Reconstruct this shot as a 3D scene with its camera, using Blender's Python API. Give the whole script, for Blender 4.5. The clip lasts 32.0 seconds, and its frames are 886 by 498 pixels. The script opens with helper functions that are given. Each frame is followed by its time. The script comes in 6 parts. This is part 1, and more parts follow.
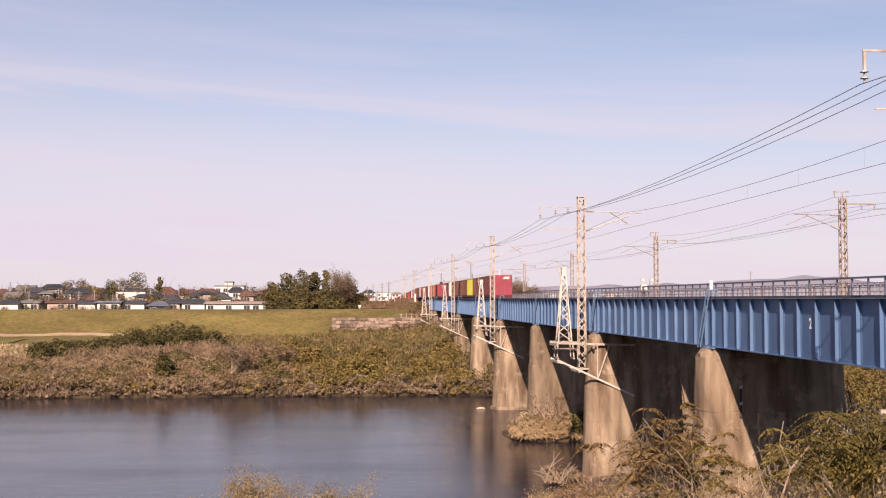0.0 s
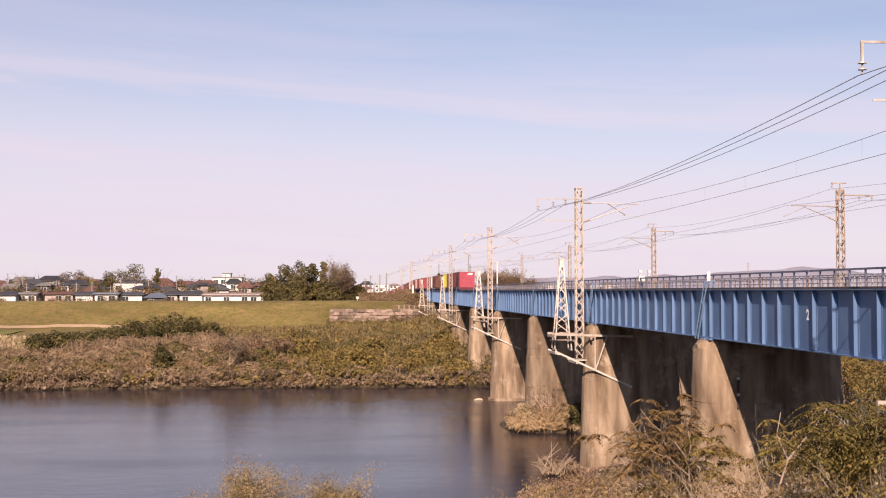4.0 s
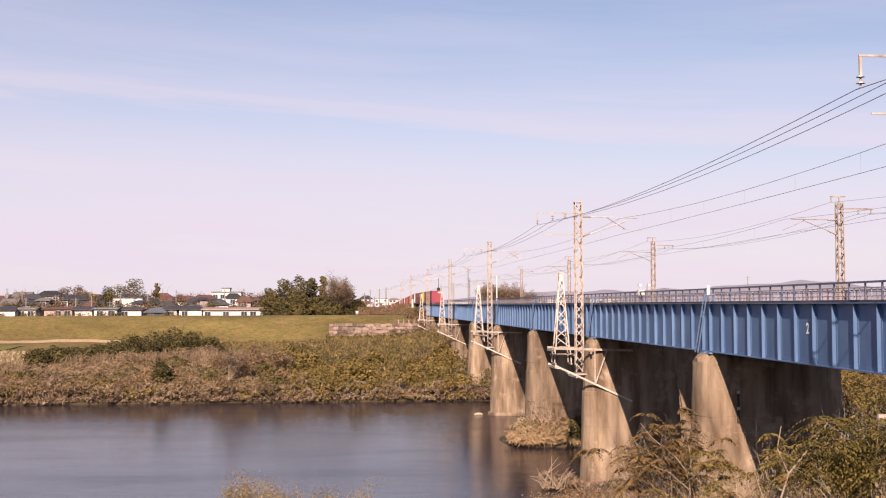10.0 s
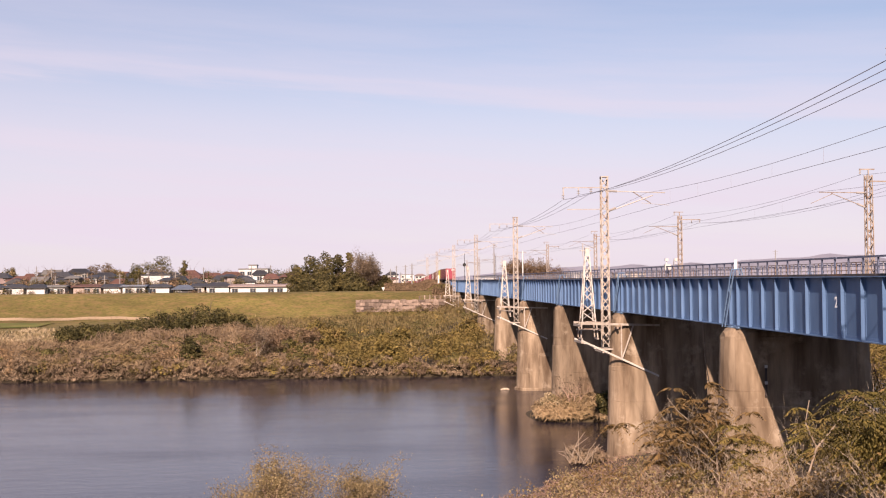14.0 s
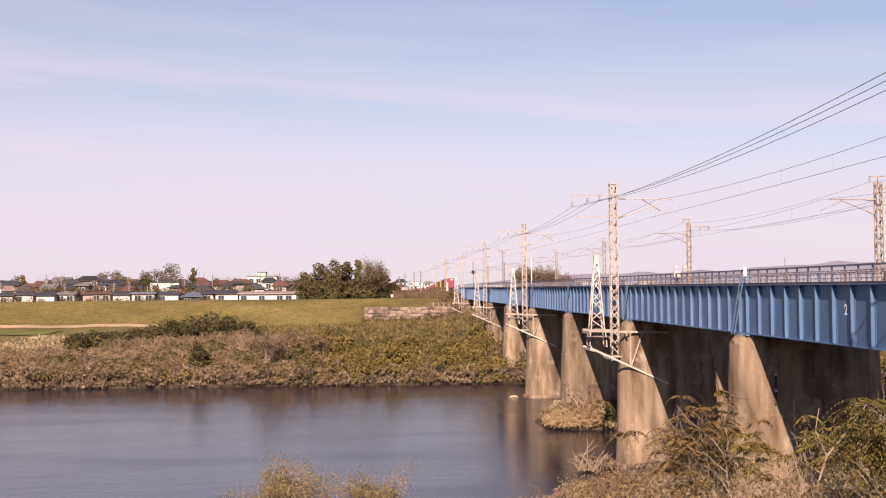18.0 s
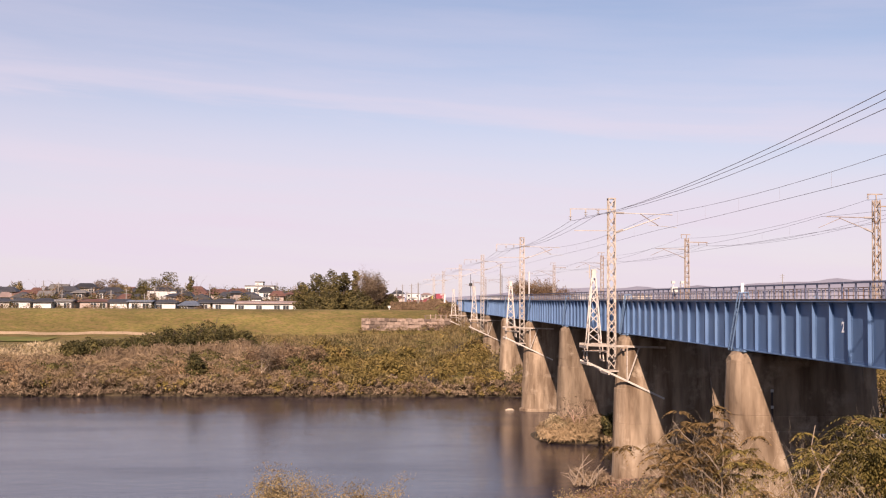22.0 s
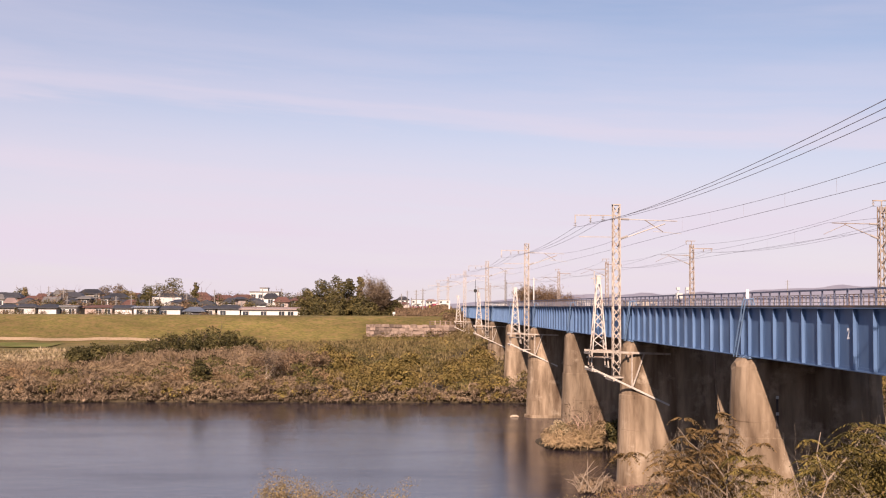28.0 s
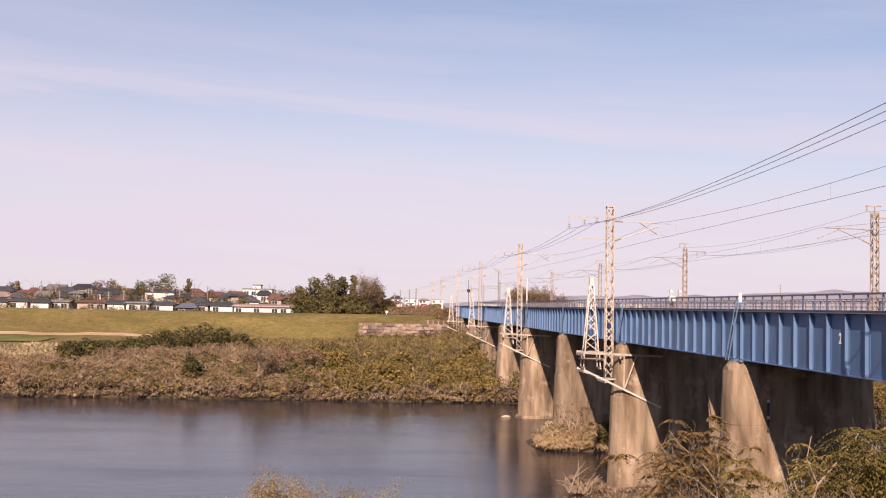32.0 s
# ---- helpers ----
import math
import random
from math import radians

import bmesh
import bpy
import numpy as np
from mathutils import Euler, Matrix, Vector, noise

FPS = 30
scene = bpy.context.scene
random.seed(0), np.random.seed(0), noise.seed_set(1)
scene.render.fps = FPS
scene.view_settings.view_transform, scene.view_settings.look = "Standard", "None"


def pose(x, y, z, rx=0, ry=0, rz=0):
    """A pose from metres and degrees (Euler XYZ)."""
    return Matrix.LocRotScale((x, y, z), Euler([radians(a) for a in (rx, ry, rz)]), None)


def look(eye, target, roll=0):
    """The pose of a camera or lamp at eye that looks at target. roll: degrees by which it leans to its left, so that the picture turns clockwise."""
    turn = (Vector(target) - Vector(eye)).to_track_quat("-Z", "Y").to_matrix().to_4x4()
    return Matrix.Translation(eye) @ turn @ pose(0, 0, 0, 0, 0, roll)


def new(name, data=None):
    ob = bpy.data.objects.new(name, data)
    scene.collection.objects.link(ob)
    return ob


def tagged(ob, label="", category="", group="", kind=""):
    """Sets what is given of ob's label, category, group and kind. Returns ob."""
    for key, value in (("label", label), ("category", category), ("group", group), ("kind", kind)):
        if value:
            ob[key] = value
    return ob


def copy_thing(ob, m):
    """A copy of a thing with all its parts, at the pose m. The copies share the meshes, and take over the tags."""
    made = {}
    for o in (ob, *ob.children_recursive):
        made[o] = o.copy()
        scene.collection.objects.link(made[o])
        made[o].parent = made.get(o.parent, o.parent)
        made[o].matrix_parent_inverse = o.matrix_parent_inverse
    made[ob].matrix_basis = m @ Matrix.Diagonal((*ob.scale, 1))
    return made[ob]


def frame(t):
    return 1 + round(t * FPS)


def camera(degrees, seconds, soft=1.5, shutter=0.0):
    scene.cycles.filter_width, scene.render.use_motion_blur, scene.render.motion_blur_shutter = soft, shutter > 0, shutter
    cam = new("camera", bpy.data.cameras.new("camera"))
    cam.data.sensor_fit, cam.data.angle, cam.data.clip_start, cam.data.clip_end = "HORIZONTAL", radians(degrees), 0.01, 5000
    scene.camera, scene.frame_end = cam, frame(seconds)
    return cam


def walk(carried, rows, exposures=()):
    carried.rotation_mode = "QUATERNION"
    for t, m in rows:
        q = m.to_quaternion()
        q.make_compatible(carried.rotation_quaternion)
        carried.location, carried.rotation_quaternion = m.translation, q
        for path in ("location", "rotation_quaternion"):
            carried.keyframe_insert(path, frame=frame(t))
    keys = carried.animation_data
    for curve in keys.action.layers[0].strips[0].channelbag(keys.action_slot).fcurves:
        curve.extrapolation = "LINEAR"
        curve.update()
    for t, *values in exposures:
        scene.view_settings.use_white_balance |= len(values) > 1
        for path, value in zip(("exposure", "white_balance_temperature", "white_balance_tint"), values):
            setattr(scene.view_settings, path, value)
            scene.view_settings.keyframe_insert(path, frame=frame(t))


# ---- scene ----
# ================= camera =================
EYE = (0.0, 0.0, 12.35)          # metres above the river
cam = camera(42.0, 32.0, soft=1.12)
PATH = [
    (0, 92.489, 0.039, -4.568),
    (0.5, 92.398, 0.112, -4.641),
    (1, 92.533, -0.013, -4.758),
    (1.5, 92.649, -0.363, -5.039),
    (2, 92.766, -0.333, -4.945),
    (2.5, 92.563, -0.367, -4.882),
    (3, 92.411, -0.072, -4.863),
    (3.5, 92.084, 0.066, -4.777),
    (5.5, 92.060, -0.174, -4.384),
    (6, 92.230, -0.405, -4.683),
    (6.5, 92.146, -0.574, -4.774),
    (7, 92.109, -0.483, -4.619),
    (7.5, 91.875, -0.250, -5.004),
    (8, 91.898, 0.252, -4.482),
    (8.5, 91.685, 0.247, -4.316),
    (9, 91.790, 0.554, -3.942),
    (9.5, 92.241, 0.417, -4.106),
    (10, 92.771, 0.182, -4.701),
    (10.5, 92.609, -0.166, -4.631),
    (11, 92.363, -0.140, -4.263),
    (11.5, 92.133, 0.019, -3.980),
    (12, 92.021, 0.224, -3.582),
    (12.5, 91.838, 0.381, -3.596),
    (13, 91.690, 0.419, -3.243),
    (13.5, 91.616, 0.487, -3.524),
    (14, 91.575, 0.485, -3.411),
    (14.5, 91.619, 0.647, -3.284),
    (16.5, 91.670, 0.785, -3.213),
    (17, 91.680, 0.632, -2.965),
    (17.5, 91.890, 0.543, -2.994),
    (18, 91.941, 0.483, -2.979),
    (18.5, 92.064, 0.202, -2.992),
    (19, 92.036, 0.098, -3.021),
    (19.5, 92.063, 0.209, -3.219),
    (20, 92.379, 0.133, -3.312),
    (20.5, 92.494, -0.108, -3.467),
    (21, 92.637, -0.341, -3.350),
    (21.5, 92.586, -0.320, -3.151),
    (22, 92.539, -0.293, -3.109),
    (22.5, 92.573, -0.282, -3.063),
    (23, 92.663, -0.261, -2.999),
    (23.5, 92.774, -0.409, -2.942),
    (24, 92.744, -0.283, -2.984),
    (24.5, 92.725, -0.356, -2.817),
    (25, 92.772, -0.398, -2.741),
    (25.5, 92.810, -0.361, -2.704),
    (27.5, 92.791, -0.341, -3.074),
    (28, 92.844, -0.336, -2.878),
    (28.5, 92.891, -0.380, -3.047),
    (29, 92.961, -0.504, -3.094),
    (29.5, 92.931, -0.473, -3.132),
    (30, 92.885, -0.538, -3.000),
    (30.5, 93.008, -0.696, -3.134),
    (31, 93.108, -0.933, -3.181),
    (31.5, 93.175, -1.041, -3.266),
    (32, 92.825, -1.103, -3.225),
]
walk(cam, [(t, pose(*EYE, rx, ry, rz)) for t, rx, ry, rz in PATH],
     exposures=[(0.0, 1.05, 6500, 21), (3.0, 1.07, 6500, 22), (6.0, 1.11, 6500, 22), (14.0, 1.10, 6500, 22), (20.0, 1.08, 6500, 22), (25.0, 1.05, 6500, 22), (32.0, 1.05, 6500, 22)])

# ================= world and sun =================
SUN_WAY = Vector((0.22, 1.0, -0.64)).normalized()      # the way the sunlight travels
sun = new("sun", bpy.data.lights.new("sun", "SUN"))
sun.data.energy, sun.data.angle, sun.data.color = 4.9, radians(0.55), (1.0, 0.80, 0.60)
sun.matrix_world = look((-60, -200, 160), Vector((-60, -200, 160)) + SUN_WAY)

world = bpy.data.worlds.new("sky")
scene.world = world
world.use_nodes = True
wn, wl = world.node_tree.nodes, world.node_tree.links
wn.clear()
sky = wn.new("ShaderNodeTexSky")
sky.sky_type, sky.sun_disc = "NISHITA", False
sky.sun_elevation, sky.sun_rotation = math.asin(-SUN_WAY.z), math.atan2(-SUN_WAY.x, -SUN_WAY.y)
sky.air_density, sky.dust_density, sky.ozone_density, sky.altitude = 1.0, 0.45, 1.6, 30
# thin cirrus: long soft streaks, denser towards the horizon
wc = wn.new("ShaderNodeTexCoord")
sep = wn.new("ShaderNodeSeparateXYZ")
wl.new(wc.outputs["Generated"], sep.inputs[0])
tilt = wn.new("ShaderNodeMath"); tilt.operation = "MULTIPLY_ADD"
wl.new(sep.outputs["X"], tilt.inputs[0]); tilt.inputs[1].default_value = 0.058
wl.new(sep.outputs["Z"], tilt.inputs[2])
comb = wn.new("ShaderNodeCombineXYZ")
for src, dst, k in ((sep.outputs["X"], "X", 1.1), (sep.outputs["Y"], "Y", 1.1), (tilt.outputs[0], "Z", 13.0)):
    mm = wn.new("ShaderNodeMath"); mm.operation = "MULTIPLY"
    wl.new(src, mm.inputs[0]); mm.inputs[1].default_value = k
    wl.new(mm.outputs[0], comb.inputs[dst])
cn = wn.new("ShaderNodeTexNoise")
cn.inputs["Scale"].default_value, cn.inputs["Detail"].default_value, cn.inputs["Roughness"].default_value = 1.8, 8.0, 0.58
wl.new(comb.outputs[0], cn.inputs["Vector"])
cr = wn.new("ShaderNodeMapRange")
cr.inputs["From Min"].default_value, cr.inputs["From Max"].default_value = 0.3, 0.7
cr.inputs["To Min"].default_value, cr.inputs["To Max"].default_value = -0.21, 0.21
wl.new(cn.outputs["Fac"], cr.inputs["Value"])
# the haze thins upwards; one long streak of cirrus crosses above it
wv = wn.new("ShaderNodeMath"); wv.operation = "MULTIPLY_ADD"
wl.new(cr.outputs[0], wv.inputs[0]); wv.inputs[1].default_value = 0.13
wl.new(tilt.outputs[0], wv.inputs[2])
hz = wn.new("ShaderNodeValToRGB")
hz.color_ramp.interpolation = "EASE"
for k, (at_, v_) in enumerate(((0.0, 0.88), (0.10, 0.84), (0.128, 0.60), (0.146, 0.50), (0.163, 0.64), (0.172, 0.64), (0.192, 0.40), (0.27, 0.22), (0.6, 0.12))):
    e_ = hz.color_ramp.elements[k] if k < 2 else hz.color_ramp.elements.new(at_)
    e_.position, e_.color = at_, (v_, v_, v_, 1)
wl.new(wv.outputs[0], hz.inputs["Fac"])
fade = wn.new("ShaderNodeMapRange"); fade.interpolation_type = "SMOOTHSTEP"
fade.inputs["From Min"].default_value, fade.inputs["From Max"].default_value = 0.22, 0.60
fade.inputs["To Min"].default_value, fade.inputs["To Max"].default_value = 1.0, 0.05
wl.new(sep.outputs["Z"], fade.inputs["Value"])
cm = wn.new("ShaderNodeMath"); cm.operation = "ADD"; cm.use_clamp = True
wl.new(cr.outputs[0], cm.inputs[0]); wl.new(hz.outputs[0], cm.inputs[1])
cf = wn.new("ShaderNodeMath"); cf.operation = "MULTIPLY"
wl.new(cm.outputs[0], cf.inputs[0]); wl.new(fade.outputs[0], cf.inputs[1])
mix = wn.new("ShaderNodeMixRGB")
wl.new(cf.outputs[0], mix.inputs["Fac"])
wl.new(sky.outputs[0], mix.inputs["Color1"])
mix.inputs["Color2"].default_value = (7.5, 6.95, 7.55, 1)
bg = wn.new("ShaderNodeBackground")
bg.inputs["Strength"].default_value = 0.0500
wo = wn.new("ShaderNodeOutputWorld")
wl.new(mix.outputs[0], bg.inputs["Color"])
wl.new(bg.outputs[0], wo.inputs["Surface"])

# ================= materials =================
ALBEDO_SCALE = 0.525      # scales every base colour down against the raised exposure, to deepen the shade


def surface(name, c1, c2, scale=3.0, rough=0.8, metal=0.0, bump=0.15, big=0.35, big_scale=0.15, stretch=(1, 1, 1),
            island=0.0, piece=0.0, c3=None, c3_at=(0.55, 0.7), c3_scale=0.8, coat=0.0, trans=0.0,
            c4=None, c4_at=(0.55, 0.7), c4_scale=1.0):
    """Colour that wanders from c1 to c2 with the grain, over a broad light and dark drift; c3, c4: stains and pale patches with their own shape;
    island, piece: how far single leaves or pieces differ."""
    m = bpy.data.materials.new(name)
    m.use_nodes = True
    n, l = m.node_tree.nodes, m.node_tree.links
    b = n["Principled BSDF"]
    b.inputs["Roughness"].default_value, b.inputs["Metallic"].default_value = rough, metal
    b.inputs["Coat Weight"].default_value = coat
    b.inputs["Specular IOR Level"].default_value = 0.3
    geo = n.new("ShaderNodeNewGeometry")
    mp = n.new("ShaderNodeMapping")
    mp.inputs["Scale"].default_value = stretch
    l.new(geo.outputs["Position"], mp.inputs["Vector"])

    def noise_at(s, detail=4.0, r=0.55):
        t = n.new("ShaderNodeTexNoise")
        t.inputs["Scale"].default_value, t.inputs["Detail"].default_value, t.inputs["Roughness"].default_value = s, detail, r
        l.new(mp.outputs[0], t.inputs["Vector"])
        return t.outputs["Fac"]

    def mixed(fac, a, b2):
        x = n.new("ShaderNodeMixRGB")
        l.new(fac, x.inputs["Fac"])
        for s, v in (("Color1", a), ("Color2", b2)):
            if isinstance(v, tuple):
                x.inputs[s].default_value = (*v, 1)
            else:
                l.new(v, x.inputs[s])
        return x.outputs[0]

    def ramp(v, lo, hi, t0=0.0, t1=1.0):
        r = n.new("ShaderNodeMapRange")
        for k, val in (("From Min", lo), ("From Max", hi), ("To Min", t0), ("To Max", t1)):
            r.inputs[k].default_value = val
        l.new(v, r.inputs["Value"])
        return r.outputs[0]

    fine = noise_at(scale)
    f1 = ramp(fine, 0.32, 0.68)
    if island:
        add = n.new("ShaderNodeMath"); add.operation = "MULTIPLY_ADD"; add.use_clamp = True
        l.new(ramp(geo.outputs["Random Per Island"], 0, 1, -0.5, 0.5), add.inputs[0])
        add.inputs[1].default_value = island
        l.new(f1, add.inputs[2])
        f1 = add.outputs[0]
    col = mixed(f1, c1, c2)
    if c3:
        col = mixed(ramp(noise_at(c3_scale, 6.0, 0.65), c3_at[0], c3_at[1], 0.0, 0.85), col, c3)
    if c4:
        t4 = n.new("ShaderNodeTexNoise")
        t4.inputs["Scale"].default_value, t4.inputs["Detail"].default_value, t4.inputs["Roughness"].default_value = c4_scale, 7.0, 0.68
        l.new(geo.outputs["Position"], t4.inputs["Vector"])
        col = mixed(ramp(t4.outputs["Fac"], c4_at[0], c4_at[1], 0.0, 0.8), col, c4)
    val = ramp(noise_at(big_scale, 3.0), 0.3, 0.7, ALBEDO_SCALE * (1.0 - big / 2), ALBEDO_SCALE * (1.0 + big / 2))
    if piece:
        oi = n.new("ShaderNodeObjectInfo")
        pm = n.new("ShaderNodeMath"); pm.operation = "MULTIPLY"
        l.new(val, pm.inputs[0]); l.new(ramp(oi.outputs["Random"], 0, 1, 1 - piece, 1 + piece), pm.inputs[1])
        val = pm.outputs[0]
    hsv = n.new("ShaderNodeHueSaturation")
    l.new(val, hsv.inputs["Value"]); l.new(col, hsv.inputs["Color"])
    l.new(hsv.outputs[0], b.inputs["Base Color"])
    if bump:
        bp = n.new("ShaderNodeBump")
        bp.inputs["Strength"].default_value, bp.inputs["Distance"].default_value = min(1.0, bump * 2), 0.02
        l.new(fine, bp.inputs["Height"]); l.new(bp.outputs[0], b.inputs["Normal"])
    if trans:
        tr = n.new("ShaderNodeBsdfTranslucent")
        l.new(hsv.outputs[0], tr.inputs["Color"])
        mx = n.new("ShaderNodeMixShader"); mx.inputs[0].default_value = trans
        l.new(b.outputs[0], mx.inputs[1]); l.new(tr.outputs[0], mx.inputs[2])
        l.new(mx.outputs[0], n["Material Output"].inputs["Surface"])
    return m


M = {}
M["ground"] = surface("ground_soil", (0.06, 0.045, 0.028), (0.12, 0.09, 0.05), 1.2, 0.95, bump=0.3)
M["levee"] = surface("levee_grass", (0.124, 0.112, 0.028), (0.268, 0.213, 0.064), 2.6, 0.95, bump=0.8, big=0.6, big_scale=0.11,
                     c3=(0.30, 0.20, 0.085), c3_at=(0.46, 0.64), c3_scale=0.9, stretch=(0.6, 1.0, 1.6))
M["fresh_grass"] = surface("fresh_green_grass", (0.17, 0.205, 0.035), (0.25, 0.28, 0.055), 1.6, 0.95, bump=0.5, big=0.5, c3=(0.26, 0.205, 0.065), c3_at=(0.42, 0.60), c3_scale=0.3)
M["dirt"] = surface("dirt_track", (0.50, 0.36, 0.22), (0.60, 0.45, 0.30), 2.0, 0.95)
M["concrete"] = surface("pier_concrete", (0.17, 0.115, 0.073), (0.54, 0.412, 0.292), 1.3, 0.9, bump=0.35, big=0.7, big_scale=0.45,
                        stretch=(1, 1, 0.16), c3=(0.10, 0.058, 0.034), c3_at=(0.48, 0.70), c3_scale=0.9,
                        c4=(0.63, 0.515, 0.395), c4_at=(0.55, 0.72), c4_scale=0.7)
M["stone"] = surface("revetment_block", (0.25, 0.185, 0.15), (0.42, 0.32, 0.265), 2.0, 0.9, bump=0.4, piece=0.5, c3=(0.17, 0.135, 0.09))
M["blue_pale"] = surface("pale_blue_paint", (0.18, 0.31, 0.52), (0.27, 0.41, 0.62), 1.5, 0.5, bump=0.03)
M["grey_rail"] = surface("weathered_grey_rail", (0.34, 0.32, 0.34), (0.54, 0.52, 0.54), 2.0, 0.6, bump=0.03, c3=(0.30, 0.17, 0.10), c3_at=(0.48, 0.62), c3_scale=0.5)
M["blue"] = surface("blue_paint", (0.118, 0.228, 0.45), (0.168, 0.295, 0.535), 1.3, 0.5, bump=0.04, big=0.25, big_scale=0.5,
                    c3=(0.12, 0.14, 0.22), c3_at=(0.6, 0.85), c3_scale=1.4, stretch=(1, 1, 0.4))
M["steel_pale"] = surface("pale_painted_steel", (0.74, 0.68, 0.62), (0.90, 0.84, 0.78), 3.0, 0.55, bump=0.05, c3=(0.38, 0.19, 0.09),
                          c3_at=(0.55, 0.7), c3_scale=1.6)
M["steel_rust"] = surface("rusty_painted_steel", (0.50, 0.43, 0.37), (0.76, 0.68, 0.60), 2.5, 0.7, bump=0.08, c3=(0.33, 0.16, 0.085),
                          c3_at=(0.54, 0.70), c3_scale=1.3)
M["steel_brown"] = surface("brown_weathered_steel", (0.36, 0.29, 0.24), (0.58, 0.49, 0.42), 2.5, 0.7, bump=0.08, c3=(0.26, 0.14, 0.08),
                           c3_at=(0.5, 0.68), c3_scale=1.3)
M["wire"] = surface("wire_copper", (0.42, 0.39, 0.44), (0.54, 0.51, 0.56), 5.0, 0.5, metal=0.4, bump=0)
M["porcelain"] = surface("grey_porcelain", (0.46, 0.42, 0.40), (0.58, 0.54, 0.52), 9.0, 0.25, bump=0)
M["dark"] = surface("dark_steel", (0.05, 0.05, 0.055), (0.09, 0.085, 0.08), 3.0, 0.6, metal=0.3)
M["sleeper"] = surface("sleeper_timber", (0.10, 0.075, 0.055), (0.18, 0.14, 0.10), 6.0, 0.85)
M["rail"] = surface("rail_steel", (0.22, 0.14, 0.09), (0.30, 0.22, 0.17), 8.0, 0.45, metal=0.8)
M["ballast"] = surface("ballast", (0.20, 0.17, 0.14), (0.34, 0.29, 0.25), 9.0, 0.95, bump=0.5)
M["white"] = surface("white_paint", (0.86, 0.85, 0.83), (0.95, 0.94, 0.92), 2.0, 0.6, bump=0.03, c3=(0.5, 0.46, 0.4), c3_at=(0.65, 0.9))
M["figure_white"] = surface("figure_paint", (1.62, 1.66, 1.72), (1.70, 1.72, 1.76), 2.0, 0.6, bump=0)
# wooded hills, lightened and blued in the colour to stand for haze
M["hill"] = surface("far_hills_haze_tint", (0.36, 0.36, 0.46), (0.43, 0.43, 0.53), 0.02, 1.0, bump=0, big_scale=0.002)
M["bark"] = surface("bark", (0.14, 0.10, 0.075), (0.25, 0.19, 0.14), 6.0, 0.9, bump=0.4, stretch=(1, 1, 0.3))
M["bark_tan"] = surface("tan_bark", (0.34, 0.26, 0.19), (0.54, 0.43, 0.33), 6.0, 0.9, bump=0.3, stretch=(1, 1, 0.3))
M["bark_pale"] = surface("pale_dry_wood", (0.48, 0.38, 0.28), (0.70, 0.58, 0.45), 6.0, 0.9, bump=0.3, stretch=(1, 1, 0.3))


def leaf(name, c1, c2, c3=None, island=1.0, scale=0.5, at=(0.5, 0.7), trans=0.25, big=0.6, big_scale=0.3):
    return surface(name, c1, c2, scale, 0.75, bump=0, big=big, big_scale=big_scale, island=island, c3=c3, c3_at=at, c3_scale=0.22, trans=trans)


M["kudzu"] = leaf("vine_leaves", (0.22, 0.17, 0.048), (0.45, 0.325, 0.10), (0.36, 0.23, 0.10), island=0.38, big=0.9, big_scale=0.55)
M["shrub"] = leaf("evergreen_shrub_leaves", (0.06, 0.06, 0.020), (0.21, 0.175, 0.06), (0.19, 0.12, 0.06), at=(0.6, 0.8))
M["dry"] = leaf("dry_vines", (0.34, 0.232, 0.14), (0.56, 0.40, 0.245), (0.44, 0.32, 0.15), island=0.28)
M["reed"] = leaf("dry_reeds", (0.56, 0.43, 0.25), (0.82, 0.65, 0.42), (0.30, 0.26, 0.09))
M["conifer"] = leaf("conifer_leaves", (0.075, 0.070, 0.026), (0.27, 0.215, 0.075), (0.30, 0.20, 0.085), at=(0.58, 0.75), trans=0.15)
M["autumn"] = leaf("sparse_brown_leaves", (0.23, 0.165, 0.11), (0.42, 0.31, 0.21), trans=0.3)
M["sumac"] = leaf("compound_leaves_turning", (0.19, 0.125, 0.05), (0.44, 0.28, 0.115), (0.28, 0.19, 0.07), at=(0.5, 0.7), trans=0.3)
M["sumac_green"] = leaf("green_compound_leaves", (0.15, 0.125, 0.033), (0.46, 0.352, 0.098), (0.42, 0.26, 0.11), at=(0.5, 0.7), trans=0.35)
M["twig"] = surface("dry_twigs", (0.50, 0.32, 0.24), (0.78, 0.55, 0.44), 4.0, 0.9, bump=0)
M["straw"] = leaf("straw_grass", (0.50, 0.35, 0.19), (0.78, 0.57, 0.34), island=0.7)
M["dark_vine"] = leaf("dark_green_vines", (0.10, 0.095, 0.03), (0.28, 0.23, 0.075), (0.26, 0.18, 0.08), at=(0.58, 0.78), island=0.7)
M["gold_vine"] = leaf("golden_vine_leaves", (0.34, 0.24, 0.07), (0.60, 0.43, 0.15), (0.30, 0.24, 0.07), island=0.5, big=0.8, big_scale=0.5)
M["dead_stem"] = leaf("dead_grey_stems", (0.34, 0.24, 0.155), (0.54, 0.40, 0.265), (0.30, 0.20, 0.15), island=0.8)
M["rust_leaf"] = leaf("russet_leaves", (0.28, 0.18, 0.10), (0.52, 0.345, 0.19), (0.26, 0.20, 0.07), at=(0.55, 0.75))
M["brush"] = leaf("brown_brush", (0.22, 0.14, 0.085), (0.46, 0.31, 0.19), (0.30, 0.24, 0.10), at=(0.55, 0.75))
M["yellow"] = leaf("yellowing_leaves", (0.37, 0.28, 0.13), (0.60, 0.47, 0.25), (0.50, 0.35, 0.24), trans=0.35)
M["stems"] = leaf("withered_stems", (0.36, 0.22, 0.16), (0.66, 0.45, 0.34), (0.30, 0.19, 0.13), island=0.9)
